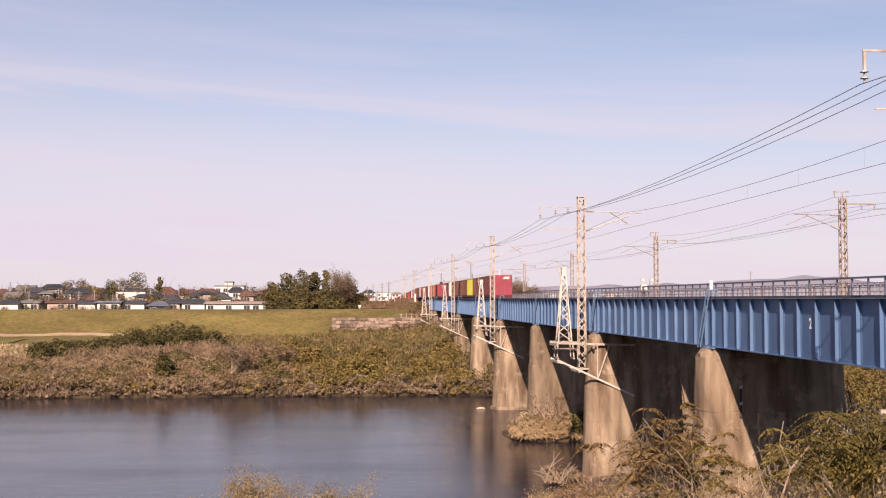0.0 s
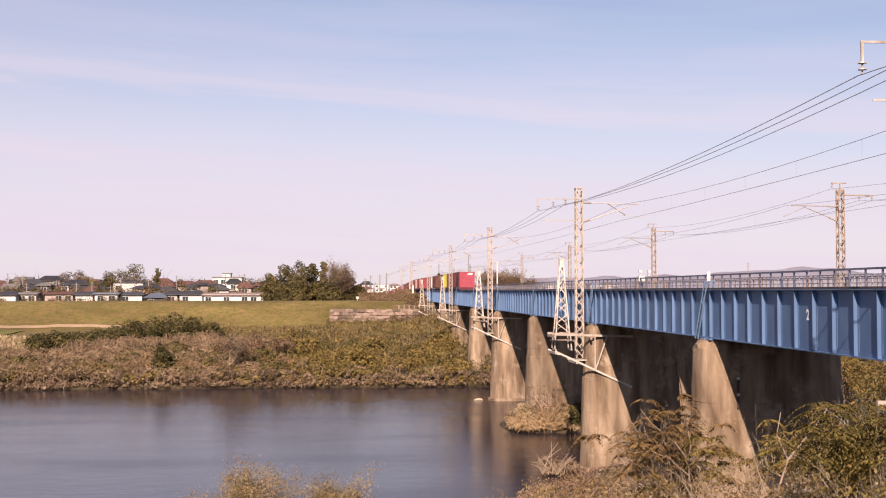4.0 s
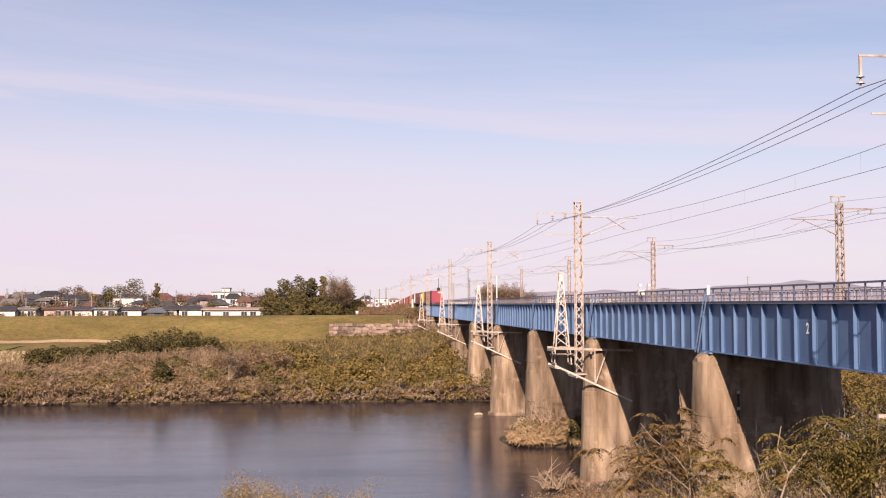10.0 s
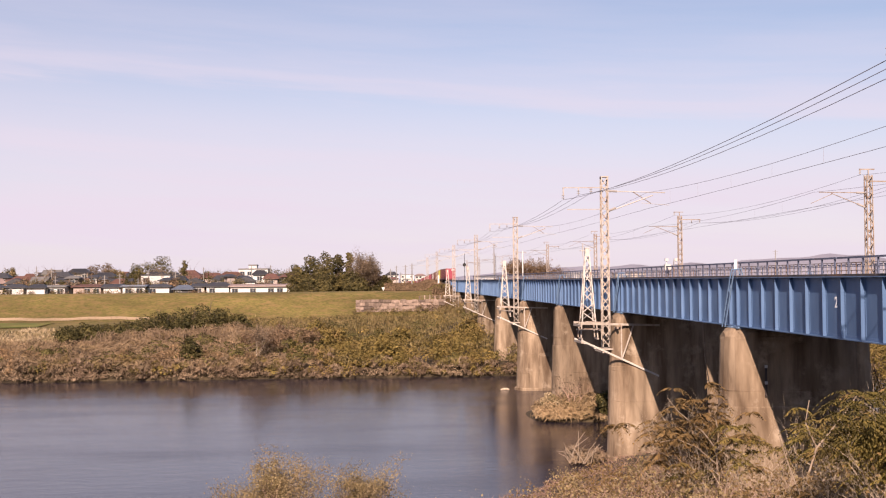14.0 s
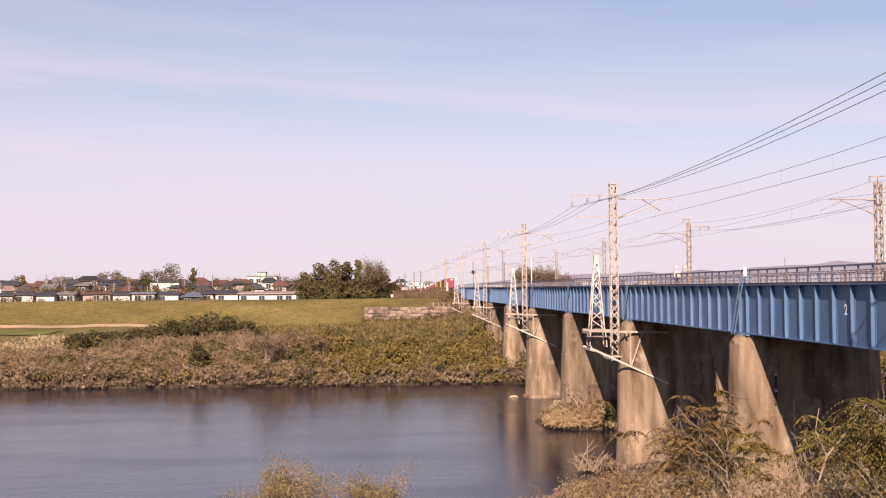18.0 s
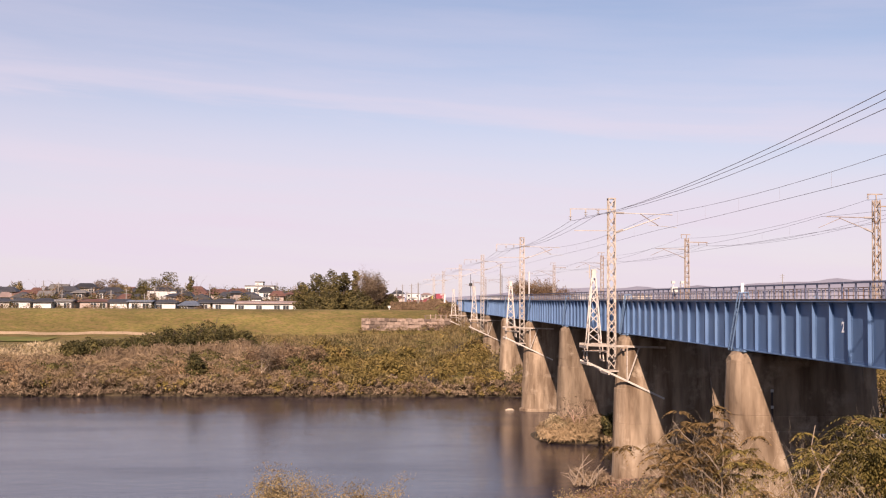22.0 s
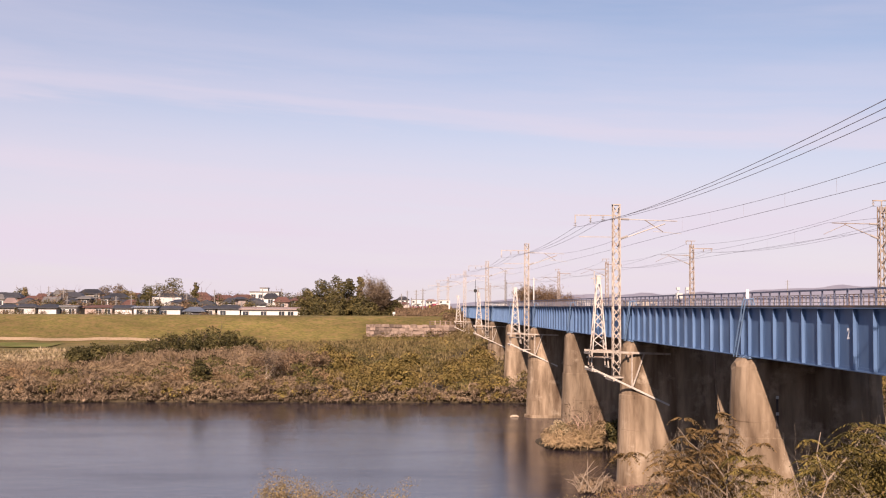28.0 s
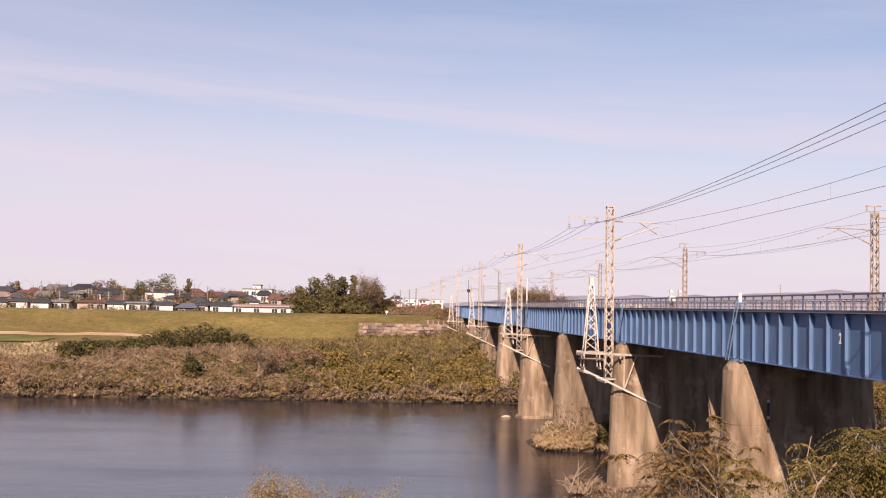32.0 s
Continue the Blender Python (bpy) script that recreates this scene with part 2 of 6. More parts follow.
M["weeds"] = leaf("rank_weeds", (0.17, 0.14, 0.05), (0.42, 0.32, 0.14), (0.38, 0.265, 0.14), at=(0.45, 0.7), island=0.8)

mw = bpy.data.materials.new("river_water")
mw.use_nodes = True
n_, l_ = mw.node_tree.nodes, mw.node_tree.links
b_ = n_["Principled BSDF"]
b_.inputs["Base Color"].default_value = (0.027, 0.022, 0.029, 1)
b_.inputs["Roughness"].default_value = 0.10
b_.inputs["IOR"].default_value = 1.333
b_.inputs["Specular IOR Level"].default_value = 0.40
g_ = n_.new("ShaderNodeNewGeometry")
mp_ = n_.new("ShaderNodeMapping"); mp_.inputs["Scale"].default_value = (0.35, 1.0, 1)
l_.new(g_.outputs["Position"], mp_.inputs["Vector"])
rp_ = n_.new("ShaderNodeTexNoise")
rp_.inputs["Scale"].default_value, rp_.inputs["Detail"].default_value = 0.11, 4.0
l_.new(mp_.outputs[0], rp_.inputs["Vector"])
rr2 = n_.new("ShaderNodeMapRange")
for k_, v_ in (("From Min", 0.35), ("From Max", 0.65), ("To Min", 0.06), ("To Max", 0.19)):
    rr2.inputs[k_].default_value = v_
l_.new(rp_.outputs["Fac"], rr2.inputs["Value"])
l_.new(rr2.outputs[0], b_.inputs["Roughness"])
bumps = None
for sc, st, di in ((7.0, 0.32, 0.03), (2.6, 0.20, 0.05), (0.9, 0.20, 0.08), (0.28, 0.16, 0.12)):
    t_ = n_.new("ShaderNodeTexNoise")
    t_.inputs["Scale"].default_value, t_.inputs["Detail"].default_value = sc, 3.0
    l_.new(mp_.outputs[0], t_.inputs["Vector"])
    u_ = n_.new("ShaderNodeBump")
    u_.inputs["Strength"].default_value, u_.inputs["Distance"].default_value = st, di
    l_.new(t_.outputs["Fac"], u_.inputs["Height"])
    if bumps:
        l_.new(bumps, u_.inputs["Normal"])
    bumps = u_.outputs[0]
l_.new(bumps, b_.inputs["Normal"])
M["water"] = mw

# ================= mesh helpers =================


class Geo:
    """Collects boxes, beams, tubes and rings for one mesh."""

    def __init__(self):
        self.v, self.f = [], []

    def add(self, vs, fs):
        k = len(self.v)
        self.v += [tuple(p) for p in vs]
        self.f += [tuple(i + k for i in q) for q in fs]
        return self

    def box(self, x0, y0, z0, x1, y1, z1):
        vs = [(x, y, z) for x in (x0, x1) for y in (y0, y1) for z in (z0, z1)]
        return self.add(vs, [(0, 1, 3, 2), (4, 6, 7, 5), (0, 4, 5, 1), (2, 3, 7, 6), (0, 2, 6, 4), (1, 5, 7, 3)])

    def beam(self, p, q, w, h=None, sides=4):
        """A bar from p to q, w wide and h high, or round with more sides."""
        p, q = Vector(p), Vector(q)
        d = (q - p).normalized()
        a = d.cross(Vector((0, 0, 1)) if abs(d.z) < 0.95 else Vector((0, 1, 0))).normalized()
        b = a.cross(d)
        h = h or w
        vs = []
        for e in (p, q):
            for i in range(sides):
                t = 2 * math.pi * (i + 0.5) / sides
                k = math.sqrt(2) / 2 if sides == 4 else 0.5
                vs.append(e + a * (math.cos(t) * w * k) + b * (math.sin(t) * h * k))
        fs = [(i, (i + 1) % sides, sides + (i + 1) % sides, sides + i) for i in range(sides)]
        fs += [tuple(range(sides))[::-1], tuple(range(sides, 2 * sides))]
        return self.add(vs, fs)

    def path(self, pts, radii, sides=4):
        """A tapering tube through points."""
        pts = [Vector(p) for p in pts]
        vs, fs = [], []
        for i, p in enumerate(pts):
            d = (pts[min(i + 1, len(pts) - 1)] - pts[max(i - 1, 0)]).normalized()
            a = d.cross(Vector((0.3, 0.2, 1)) if abs(d.z) < 0.9 else Vector((0, 1, 0.1))).normalized()
            b = a.cross(d)
            r = radii if isinstance(radii, float) else radii[i]
            for j in range(sides):
                t = 2 * math.pi * j / sides
                vs.append(p + (a * math.cos(t) + b * math.sin(t)) * r)
        for i in range(len(pts) - 1):
            for j in range(sides):
                fs.append((i * sides + j, i * sides + (j + 1) % sides, (i + 1) * sides + (j + 1) % sides, (i + 1) * sides + j))
        fs.append(tuple(range((len(pts) - 1) * sides, len(pts) * sides)))
        return self.add(vs, fs)

    def loft(self, rings):
        k = len(rings[0])
        vs = [p for r in rings for p in r]
        fs = [(i * k + j, i * k + (j + 1) % k, (i + 1) * k + (j + 1) % k, (i + 1) * k + j) for i in range(len(rings) - 1) for j in range(k)]
        fs += [tuple(range(k))[::-1], tuple(range((len(rings) - 1) * k, len(rings) * k))]
        return self.add(vs, fs)

    def mesh(self, name, mat, smooth=False):
        me = bpy.data.meshes.new(name)
        me.from_pydata(self.v, [], self.f)
        me.materials.append(mat)
        if smooth:
            me.polygons.foreach_set("use_smooth", [True] * len(me.polygons))
        me.update()
        return me


def fast_mesh(name, verts, quads, mat, smooth=False):
    """One mesh from arrays of points and four-cornered faces."""
    me = bpy.data.meshes.new(name)
    verts, quads = np.asarray(verts, np.float32), np.asarray(quads, np.int32)
    me.vertices.add(len(verts)); me.vertices.foreach_set("co", verts.ravel())
    me.loops.add(quads.size); me.loops.foreach_set("vertex_index", quads.ravel())
    me.polygons.add(len(quads))
    me.polygons.foreach_set("loop_start", np.arange(0, quads.size, 4, dtype=np.int32))
    if smooth:
        me.polygons.foreach_set("use_smooth", np.ones(len(quads), bool))
    me.materials.append(mat)
    me.update(calc_edges=True)
    return me


def part(name, shape, mat, parent, label="", at=None, smooth=False):
    """One mesh object under a thing or a part; shape is a Geo or a ready mesh."""
    ob = new(name, shape.mesh(name, mat, smooth) if isinstance(shape, Geo) else shape)
    ob.parent = parent
    if at is not None:
        ob.matrix_basis = at if isinstance(at, Matrix) else Matrix.Translation(at)
    return tagged(ob, label)


def thing(name, label, category, at=(0, 0, 0), group="", kind="", turn=0.0):
    return tagged(set_at(new(name), at, turn), label, category, group, kind)


def set_at(ob, at, turn=0.0):
    ob.matrix_basis = pose(*at, 0, 0, turn)
    return ob


rng = np.random.default_rng(7)


def leaves(centres, size, flat=0.0, stretch=1.7, out=None, upright=0.0):
    """Small bent leaf blades at the centres: points and faces. flat: how far they lie level; out: ways that they face;
    upright: how far blades stand up."""
    c = np.asarray(centres, float)
    k = len(c)
    nrm = rng.normal(size=(k, 3))
    nrm[:, 2] = np.abs(nrm[:, 2]) + flat
    if out is not None:
        nrm += out * 1.1
    nrm /= np.linalg.norm(nrm, axis=1, keepdims=True)
    a = np.cross(nrm, rng.normal(size=(k, 3)))
    a /= np.linalg.norm(a, axis=1, keepdims=True) + 1e-9
    if upright:
        a = rng.normal(size=(k, 3)) + np.array([0, 0, upright])
        a /= np.linalg.norm(a, axis=1, keepdims=True)
        nrm = np.cross(a, rng.normal(size=(k, 3)))
        nrm /= np.linalg.norm(nrm, axis=1, keepdims=True) + 1e-9
    b = np.cross(nrm, a)
    s = size * rng.uniform(0.6, 1.35, (k, 1))
    w = s / stretch
    v = np.stack([c - a * s * 0.5, c + b * w * 0.5 - a * s * 0.08 + nrm * s * 0.1, c + a * s * 0.5, c - b * w * 0.5 - a * s * 0.08 + nrm * s * 0.1], 1).reshape(-1, 3)
    return v, np.arange(4 * k).reshape(-1, 4)


def lumps(x, y, s, seed=0.0):
    """A smooth, uneven field between about -1 and 1."""
    x, y = np.asarray(x) / s + seed * 7.3, np.asarray(y) / s - seed * 3.1
    return (np.sin(x * 1.0 + 1.7 * np.sin(y * 0.7 + seed)) + np.sin(y * 1.3 + 1.1 * np.sin(x * 0.9 - seed)) + 0.6 * np.sin(2.3 * x + 1.9 * y) + 0.5 * np.sin(3.1 * y - 2.7 * x + 2 * seed)) / 2.6


# ================= the lie of the land =================
NEAR_X = [-900, -300, -60, -10, 4, 8, 12, 16, 19, 24, 40, 120, 900]
NEAR_Y = [44, 44, 46, 49, 56, 62, 72, 80, 82, 85, 92, 86, 80]


def near_shore(x):
    return np.interp(x, NEAR_X, NEAR_Y) + 0.6 * np.sin(x * 0.8) + 0.4 * np.sin(x * 2.1)


def far_shore(x):
    return 148.6 + 0.5 * np.sin(x * 0.35) + 0.35 * np.sin(x * 0.9 + 1)


def smooth(t):
    t = np.clip(t, 0, 1)
    return t * t * (3 - 2 * t)


def rail_drop(y):
    """How far the line has come down beyond the bridge."""
    return np.minimum(0.017 * np.clip(np.asarray(y, float) - 310, 0, None), 3.0)


def height(x, y):
    """Ground height in metres over the river."""
    x, y = np.broadcast_arrays(np.asarray(x, float), np.asarray(y, float))
    ns, fs = near_shore(x), far_shore(x)
    near = np.interp(y, [-400, -30, -14, -6, 5, 42, 56, 70], [6, 6, 7, 10.75, 10.75, 2.5, 1.8, 0.9]) - smooth((y - ns + 8) / 8) * 0.9
    near = near - smooth((y - ns + 1.2) / 3.5) * 2.6
    far = np.interp(y - fs, [-6, -1, -0.3, 0.5, 14, 60, 86], [-2.4, -1.6, -0.5, 1.2, 2.3, 3.7, 4.4])
    lev = 4.4 + 5.76 * smooth((y - 237.0) / 18.0) - 1.9 * smooth((y - 261) / 12)
    far = np.where(y > 232, np.maximum(lev, 4.4), far)
    far = np.where(y > 300, 8.26 + 0.01 * np.clip(y - 300, 0, 700) * smooth((6 - x) / 25), far)
    z = np.where(y < (ns + fs) / 2, near, far)
    isle = 2.1 * np.exp(-(((x - 19.2) / 6.1) ** 4 + ((y - 104.6) / 6.0) ** 4))
    z = np.where((y > 92) & (y < 114), np.maximum(z, -1.5 + isle * 1.25), z)
    # the bank rises under the far end of the bridge
    z = z + 2.4 * smooth((x - 9) / 8) * smooth((36 - x) / 6) * smooth((y - 166) / 26) * smooth((241 - y) / 12)
    z = z + 0.10 * lumps(x, y, 3.0) * (y < 232) + 0.05 * lumps(x, y, 9.0, 2)
    # the railway's bank at both ends of the bridge
    top = 11.55 - rail_drop(y) - np.clip(np.maximum(13.5 - x, x - 38.0), 0, None) / 1.6
    bank = np.where((y > 258) | (y < 0.5), top, -99)
    return np.maximum(z, bank)


def axis(stops):
    out = []
    for a, b, s in stops:
        out += list(np.arange(a, b, s))
    return np.array(out + [stops[-1][1]])


gx = axis([(-4200, -600, 300), (-600, -120, 40), (-120, 120, 2.2), (120, 600, 40), (600, 4200, 300)])
gy = axis([(-700, -60, 40), (-60, 56, 3), (56, 112, 1.4), (112, 142, 5), (142, 170, 1.2), (170, 300, 2.4), (300, 600, 20), (600, 4800, 200)])
GX, GY = np.meshgrid(gx, gy)
GZ = height(GX, GY)


def sheet(name, mat):
    nx = len(gx)
    i, j = np.meshgrid(np.arange(len(gx) - 1), np.arange(len(gy) - 1))
    q = np.stack([j * nx + i, j * nx + i + 1, (j + 1) * nx + i + 1, (j + 1) * nx + i], -1).reshape(-1, 4)
    return fast_mesh(name, np.stack([GX, GY, GZ], -1).reshape(-1, 3), q, mat, True)


ground = new("ground", sheet("ground", M["ground"]))
ground.data.materials.append(M["levee"])
mid = (GY[:-1, :-1] + GY[1:, 1:]) / 2
ground.data.polygons.foreach_set("material_index", (mid > 205).astype(np.int32).ravel())
tagged(ground, "grassy levee and brown floodplain on both river banks", "ground", kind="structure")

water = new("water", fast_mesh("water", [(-1500, 30, 0), (1500, 30, 0), (1500, 152, 0), (-1500, 152, 0)], [(0, 1, 2, 3)], M["water"]))
tagged(water, "calm dark river water reflecting the pale sky", "river", kind="structure")


def strip(name, x0, x1, y0, y1, step, lift, mat):
    xs = np.arange(x0, x1 + step, step)
    v, q = [], []
    for k, x in enumerate(xs):
        w = 0.25 * math.sin(x * 0.31) + 0.15 * math.sin(x * 0.93)
        for y in np.linspace(y0, y1, 4):
            yy = y + w
            v.append((x, yy, float(height(x, yy)) + lift))
        if k:
            for j in range(3):
                a = 4 * (k - 1) + j
                q.append((a, a + 4, a + 5, a + 1))
    return fast_mesh(name, v, q, mat, True)


track_road = tagged(new("dirt_track", strip("dirt_track", -200, -46, 240.0, 241.6, 2.0, 0.10, M["dirt"])), "pale dirt track along the foot of the grassy levee", "track", kind="structure")

tagged(new("grass_strip", strip("grass_strip", -200, -64, 222.0, 237.0, 2.0, 0.17, M["fresh_grass"])), "strip of fresh green grass below the dirt track", "grass", kind="structure")

# far hills on the horizon; their pale colour has the haze painted in
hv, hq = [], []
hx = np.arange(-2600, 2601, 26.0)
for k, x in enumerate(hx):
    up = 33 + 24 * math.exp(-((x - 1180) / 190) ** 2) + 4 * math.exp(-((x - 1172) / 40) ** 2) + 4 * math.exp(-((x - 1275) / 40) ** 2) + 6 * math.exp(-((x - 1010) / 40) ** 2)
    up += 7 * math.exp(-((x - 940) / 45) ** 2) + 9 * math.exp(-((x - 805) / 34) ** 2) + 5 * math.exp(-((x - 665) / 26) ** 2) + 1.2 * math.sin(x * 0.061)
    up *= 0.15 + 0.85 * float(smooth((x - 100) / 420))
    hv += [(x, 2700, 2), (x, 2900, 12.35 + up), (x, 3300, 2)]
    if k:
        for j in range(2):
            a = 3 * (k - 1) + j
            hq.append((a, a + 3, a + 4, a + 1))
tagged(new("backdrop_hills", fast_mesh("hills", hv, hq, M["hill"], True)), "low wooded hills on the horizon with haze painted into their colour", "hills", kind="structure")

# ================= the railway bridge =================
SPAN, JOINT = 25.4, 53.68                # span length, first joint in view
TOP, LOW = 12.39, 10.085                 # top and bottom of the girders
FACE, FAR_FACE, AXIS = 17.16, 20.7, 18.95
SECOND = 13.3                            # the other track's bridge stands this far over


def build_span():
    sp = thing("bridge_span", "blue riveted plate girder span on concrete piers", "bridge span", group="spans of the blue railway bridge")
    y0, y1 = 0.06, SPAN - 0.06
    for side, x, s in (("near", FACE, 1), ("off", FAR_FACE, -1)):
        g = part("girder", Geo().box(x - 0.008, y0, LOW + 0.05, x + 0.008, y1, TOP - 0.05), M["blue"], sp)
        part("top_flange", Geo().box(x - 0.21, y0, TOP - 0.04, x + 0.21, y1, TOP), M["blue"], g)
        part("bottom_flange", Geo().box(x - 0.2, y0, LOW, x + 0.2, y1, LOW + 0.04), M["blue"], g)
        an = Geo()
        for z0, z1 in ((TOP - 0.15, TOP - 0.04), (LOW + 0.04, LOW + 0.15)):
            an.box(x - 0.03 if s > 0 else x - 0.008, y0, z0, x + 0.008 if s > 0 else x + 0.03, y1, z1)
        part("flange_angle", an, M["blue"], g)
        st = Geo().box(-0.17, -0.012, LOW + 0.05, 0.0, 0.012, TOP - 0.05)
        st.box(-0.0225, -0.095, LOW + 0.155, -0.0085, -0.0125, TOP - 0.16)
        sm = st.mesh("stiffener", M["blue"])
        for k in range(15):
            y = SPAN - 0.33 - 1.735 * k
            part("stiffener", sm, None, g, at=Matrix.Translation((x - 0.008 * s, y, 0)) @ Matrix.Diagonal((s, 1, 1, 1)))
        if s > 0:
            rv = Geo()
            for k in range(15):
                y = SPAN - 0.33 - 1.735 * k - 0.055
                if y > 1 and y < SPAN - 1:
                    for z in np.arange(LOW + 0.2, TOP - 0.2, 0.11):
                        rv.box(x - 0.052, y - 0.019, z - 0.019, x - 0.031, y + 0.019, z + 0.019)
            tagged(part("rivets", rv, M["blue"], g), kind="stuff")
    for k in range(5):
        fr = Geo()
        y = 0.3 + (SPAN - 0.6) * k / 4
        fr.beam((FACE, y, LOW + 0.2), (FAR_FACE, y, TOP - 0.3), 0.1).beam((FACE, y, TOP - 0.3), (FAR_FACE, y, LOW + 0.2), 0.1)
        fr.beam((FACE, y, LOW + 0.2), (FAR_FACE, y, LOW + 0.2), 0.12)
        part("cross_frame", fr, M["blue"], sp)
    part("floor", Geo().box(FACE + 0.02, y0, TOP - 0.98, FAR_FACE - 0.02, y1, TOP - 0.84), M["dark"], sp)
    sl = Geo()
    for k in range(42):
        y = 0.3 + k * 0.605
        sl.box(AXIS - 1.15, y - 0.11, TOP - 0.838, AXIS + 1.15, y + 0.11, TOP - 0.66)
    tagged(part("sleepers", sl, M["sleeper"], sp), kind="stuff")
    for dx in (-0.56, 0.56):
        part("rail", Geo().box(AXIS + dx - 0.035, 0, TOP - 0.657, AXIS + dx + 0.035, SPAN, TOP - 0.5), M["rail"], sp)
    part("side_walk", Geo().box(FAR_FACE + 0.22, y0, TOP - 0.08, FAR_FACE + 1.35, y1, TOP - 0.02), M["steel_rust"], sp)
    hr = part("handrail", Geo().beam((22.0, y0, TOP + 0.88), (22.0, y1, TOP + 0.88), 0.09).beam((22.0, y0, TOP + 0.46), (22.0, y1, TOP + 0.46), 0.03)
              .box(21.98, y0, TOP - 0.018, 22.02, y1, TOP + 0.12), M["steel_rail"], sp, "grey-blue steel handrail")
    pm = Geo().box(-0.035, -0.035, TOP - 0.02, 0.035, 0.035, TOP + 0.86).mesh("post", M["steel_rail"])
    for k in range(16):
        part("post", pm, None, hr, at=(22.0, 0.3 + k * SPAN / 16, 0))
    part("cable_duct", Geo().box(FACE - 0.02, y0, TOP + 0.002, FACE + 0.16, y1, TOP + 0.085), M["duct"], sp, "rusty dark cable duct")
    # inspection ladder at the span's end and bearings
    ld = Geo()
    foot, head = Vector((FACE - 0.45, 0.62, LOW - 0.05)), Vector((FACE - 0.3, -0.28, TOP + 0.1))
    side = Vector((0, 0.42, 0))
    for o in (Vector((0, 0, 0)), side):
        ld.beam(foot + o, head + o, 0.045)
        ld.path([head + o, head + o + Vector((0.05, -0.05, 0.28)), head + o + Vector((0.4, 0, 0.3)), head + o + Vector((0.45, 0, 0))], 0.03, 6)
    for k in range(8):
        p = foot.lerp(head, (k + 0.5) / 8)
        ld.beam(p, p + side, 0.024)
    part("ladder", ld, M["blue_pale"], sp, "pale blue steel ladder")
    for y in (0.45, SPAN - 0.45):
        for x in (FACE, FAR_FACE):
            part("bearing", Geo().box(x - 0.28, y - 0.3, LOW - 0.03, x + 0.28, y + 0.3, LOW - 0.001).box(x - 0.35, y - 0.38, LOW - 0.07, x + 0.35, y + 0.38, LOW - 0.031), M["blue_pale"], sp)
    return sp


M["steel_rail"] = surface("handrail_paint", (0.10, 0.13, 0.23), (0.20, 0.22, 0.32), 2.0, 0.6, bump=0.04, c3=(0.40, 0.24, 0.15), c3_at=(0.58, 0.75))
M["duct"] = surface("rusty_duct", (0.07, 0.06, 0.065), (0.13, 0.10, 0.09), 1.2, 0.7, bump=0.05, c3=(0.30, 0.16, 0.09), c3_at=(0.5, 0.66), c3_scale=0.5)
first_span = build_span()
set_at(first_span, (0, JOINT - 2 * SPAN, 0))
for k in range(-1, 8):
    copy_thing(first_span, pose(0, JOINT + k * SPAN, 0))
for k in range(-2, 8):
    copy_thing(first_span, pose(SECOND, JOINT + k * SPAN, 0))


def build_walkway():
    """The path along the second bridge's near side, with a close-set railing."""
    wk = thing("side_walkway", "narrow steel walkway with a thin grey railing on the second bridge", "walkway", group="walkways of the second bridge")
    part("deck_plate", Geo().box(27.5, 0.05, 12.16, 30.2, SPAN - 0.05, 12.24), M["steel_rail"], wk)
    part("top_rail", Geo().beam((27.6, 0.05, 13.2), (27.6, SPAN - 0.05, 13.2), 0.05), M["grey_rail"], wk)
    part("middle_rail", Geo().beam((27.6, 0.05, 12.75), (27.6, SPAN - 0.05, 12.75), 0.04), M["grey_rail"], wk)
    pm = Geo().box(-0.025, -0.025, 12.24, 0.025, 0.025, 13.18).mesh("railing_post", M["grey_rail"])
    for k in range(36):
        part("railing_post", pm, None, wk, at=(27.6, 0.4 + k * SPAN / 36, 0))
    for k in range(6):
        part("bracket", Geo().beam((30.2, 0.6 + k * 4.8, 12.1), (27.6, 0.6 + k * 4.8, 12.1), 0.08).beam((30.3, 0.6 + k * 4.8, 11.0), (28.0, 0.6 + k * 4.8, 12.06), 0.07), M["blue"], wk)
    return wk


first_walk = build_walkway()
set_at(first_walk, (0, JOINT - 2 * SPAN, 0))
for k in range(-1, 8):
    copy_thing(first_walk, pose(0, JOINT + k * SPAN, 0))

# the painted span number, and a white marker on the joint
fc = bpy.data.curves.new("span_number", "FONT")
fc.body, fc.size, fc.extrude, fc.offset, fc.align_x = "2", 0.55, 0.003, 0.014, "CENTER"
tmp = new("span_number", fc)
num = bpy.data.meshes.new_from_object(tmp.evaluated_get(bpy.context.evaluated_depsgraph_get()))
bpy.data.objects.remove(tmp)
num.materials.clear(); num.materials.append(M["figure_white"])
second_span = next(o for o in scene.objects if o.name.startswith("bridge_span") and abs(o.matrix_basis.translation.y - (JOINT - SPAN)) < 0.1 and abs(o.matrix_basis.translation.x) < 0.1)
turn_ = Matrix(((0, 0, -1, FACE - 0.014), (-1, 0, 0, 42.02 - (JOINT - SPAN)), (0, 1, 0, 11.24), (0, 0, 0, 1)))
part("span_number", num, None, second_span, "white painted figure 2", at=turn_)
third_span = next(o for o in scene.objects if o.name.startswith("bridge_span") and abs(o.matrix_basis.translation.y - JOINT) < 0.1 and abs(o.matrix_basis.translation.x) < 0.1)
part("span_mark", Geo().box(FACE - 0.02, 13.0 - 0.09, 11.33, FACE - 0.009, 13.0 + 0.09, 11.4).box(FACE - 0.02, 13.0 - 0.09, 11.42, FACE - 0.009, 13.0 - 0.02, 11.68), M["figure_white"], third_span, "small white painted mark")
mark = thing("joint_marker", "small white marker board on the bridge edge", "marker", (17.4, 54.75, TOP))
part("board", Geo().box(-0.075, -0.055, 0.42, 0.075, -0.032, 0.86), M["white"], mark)
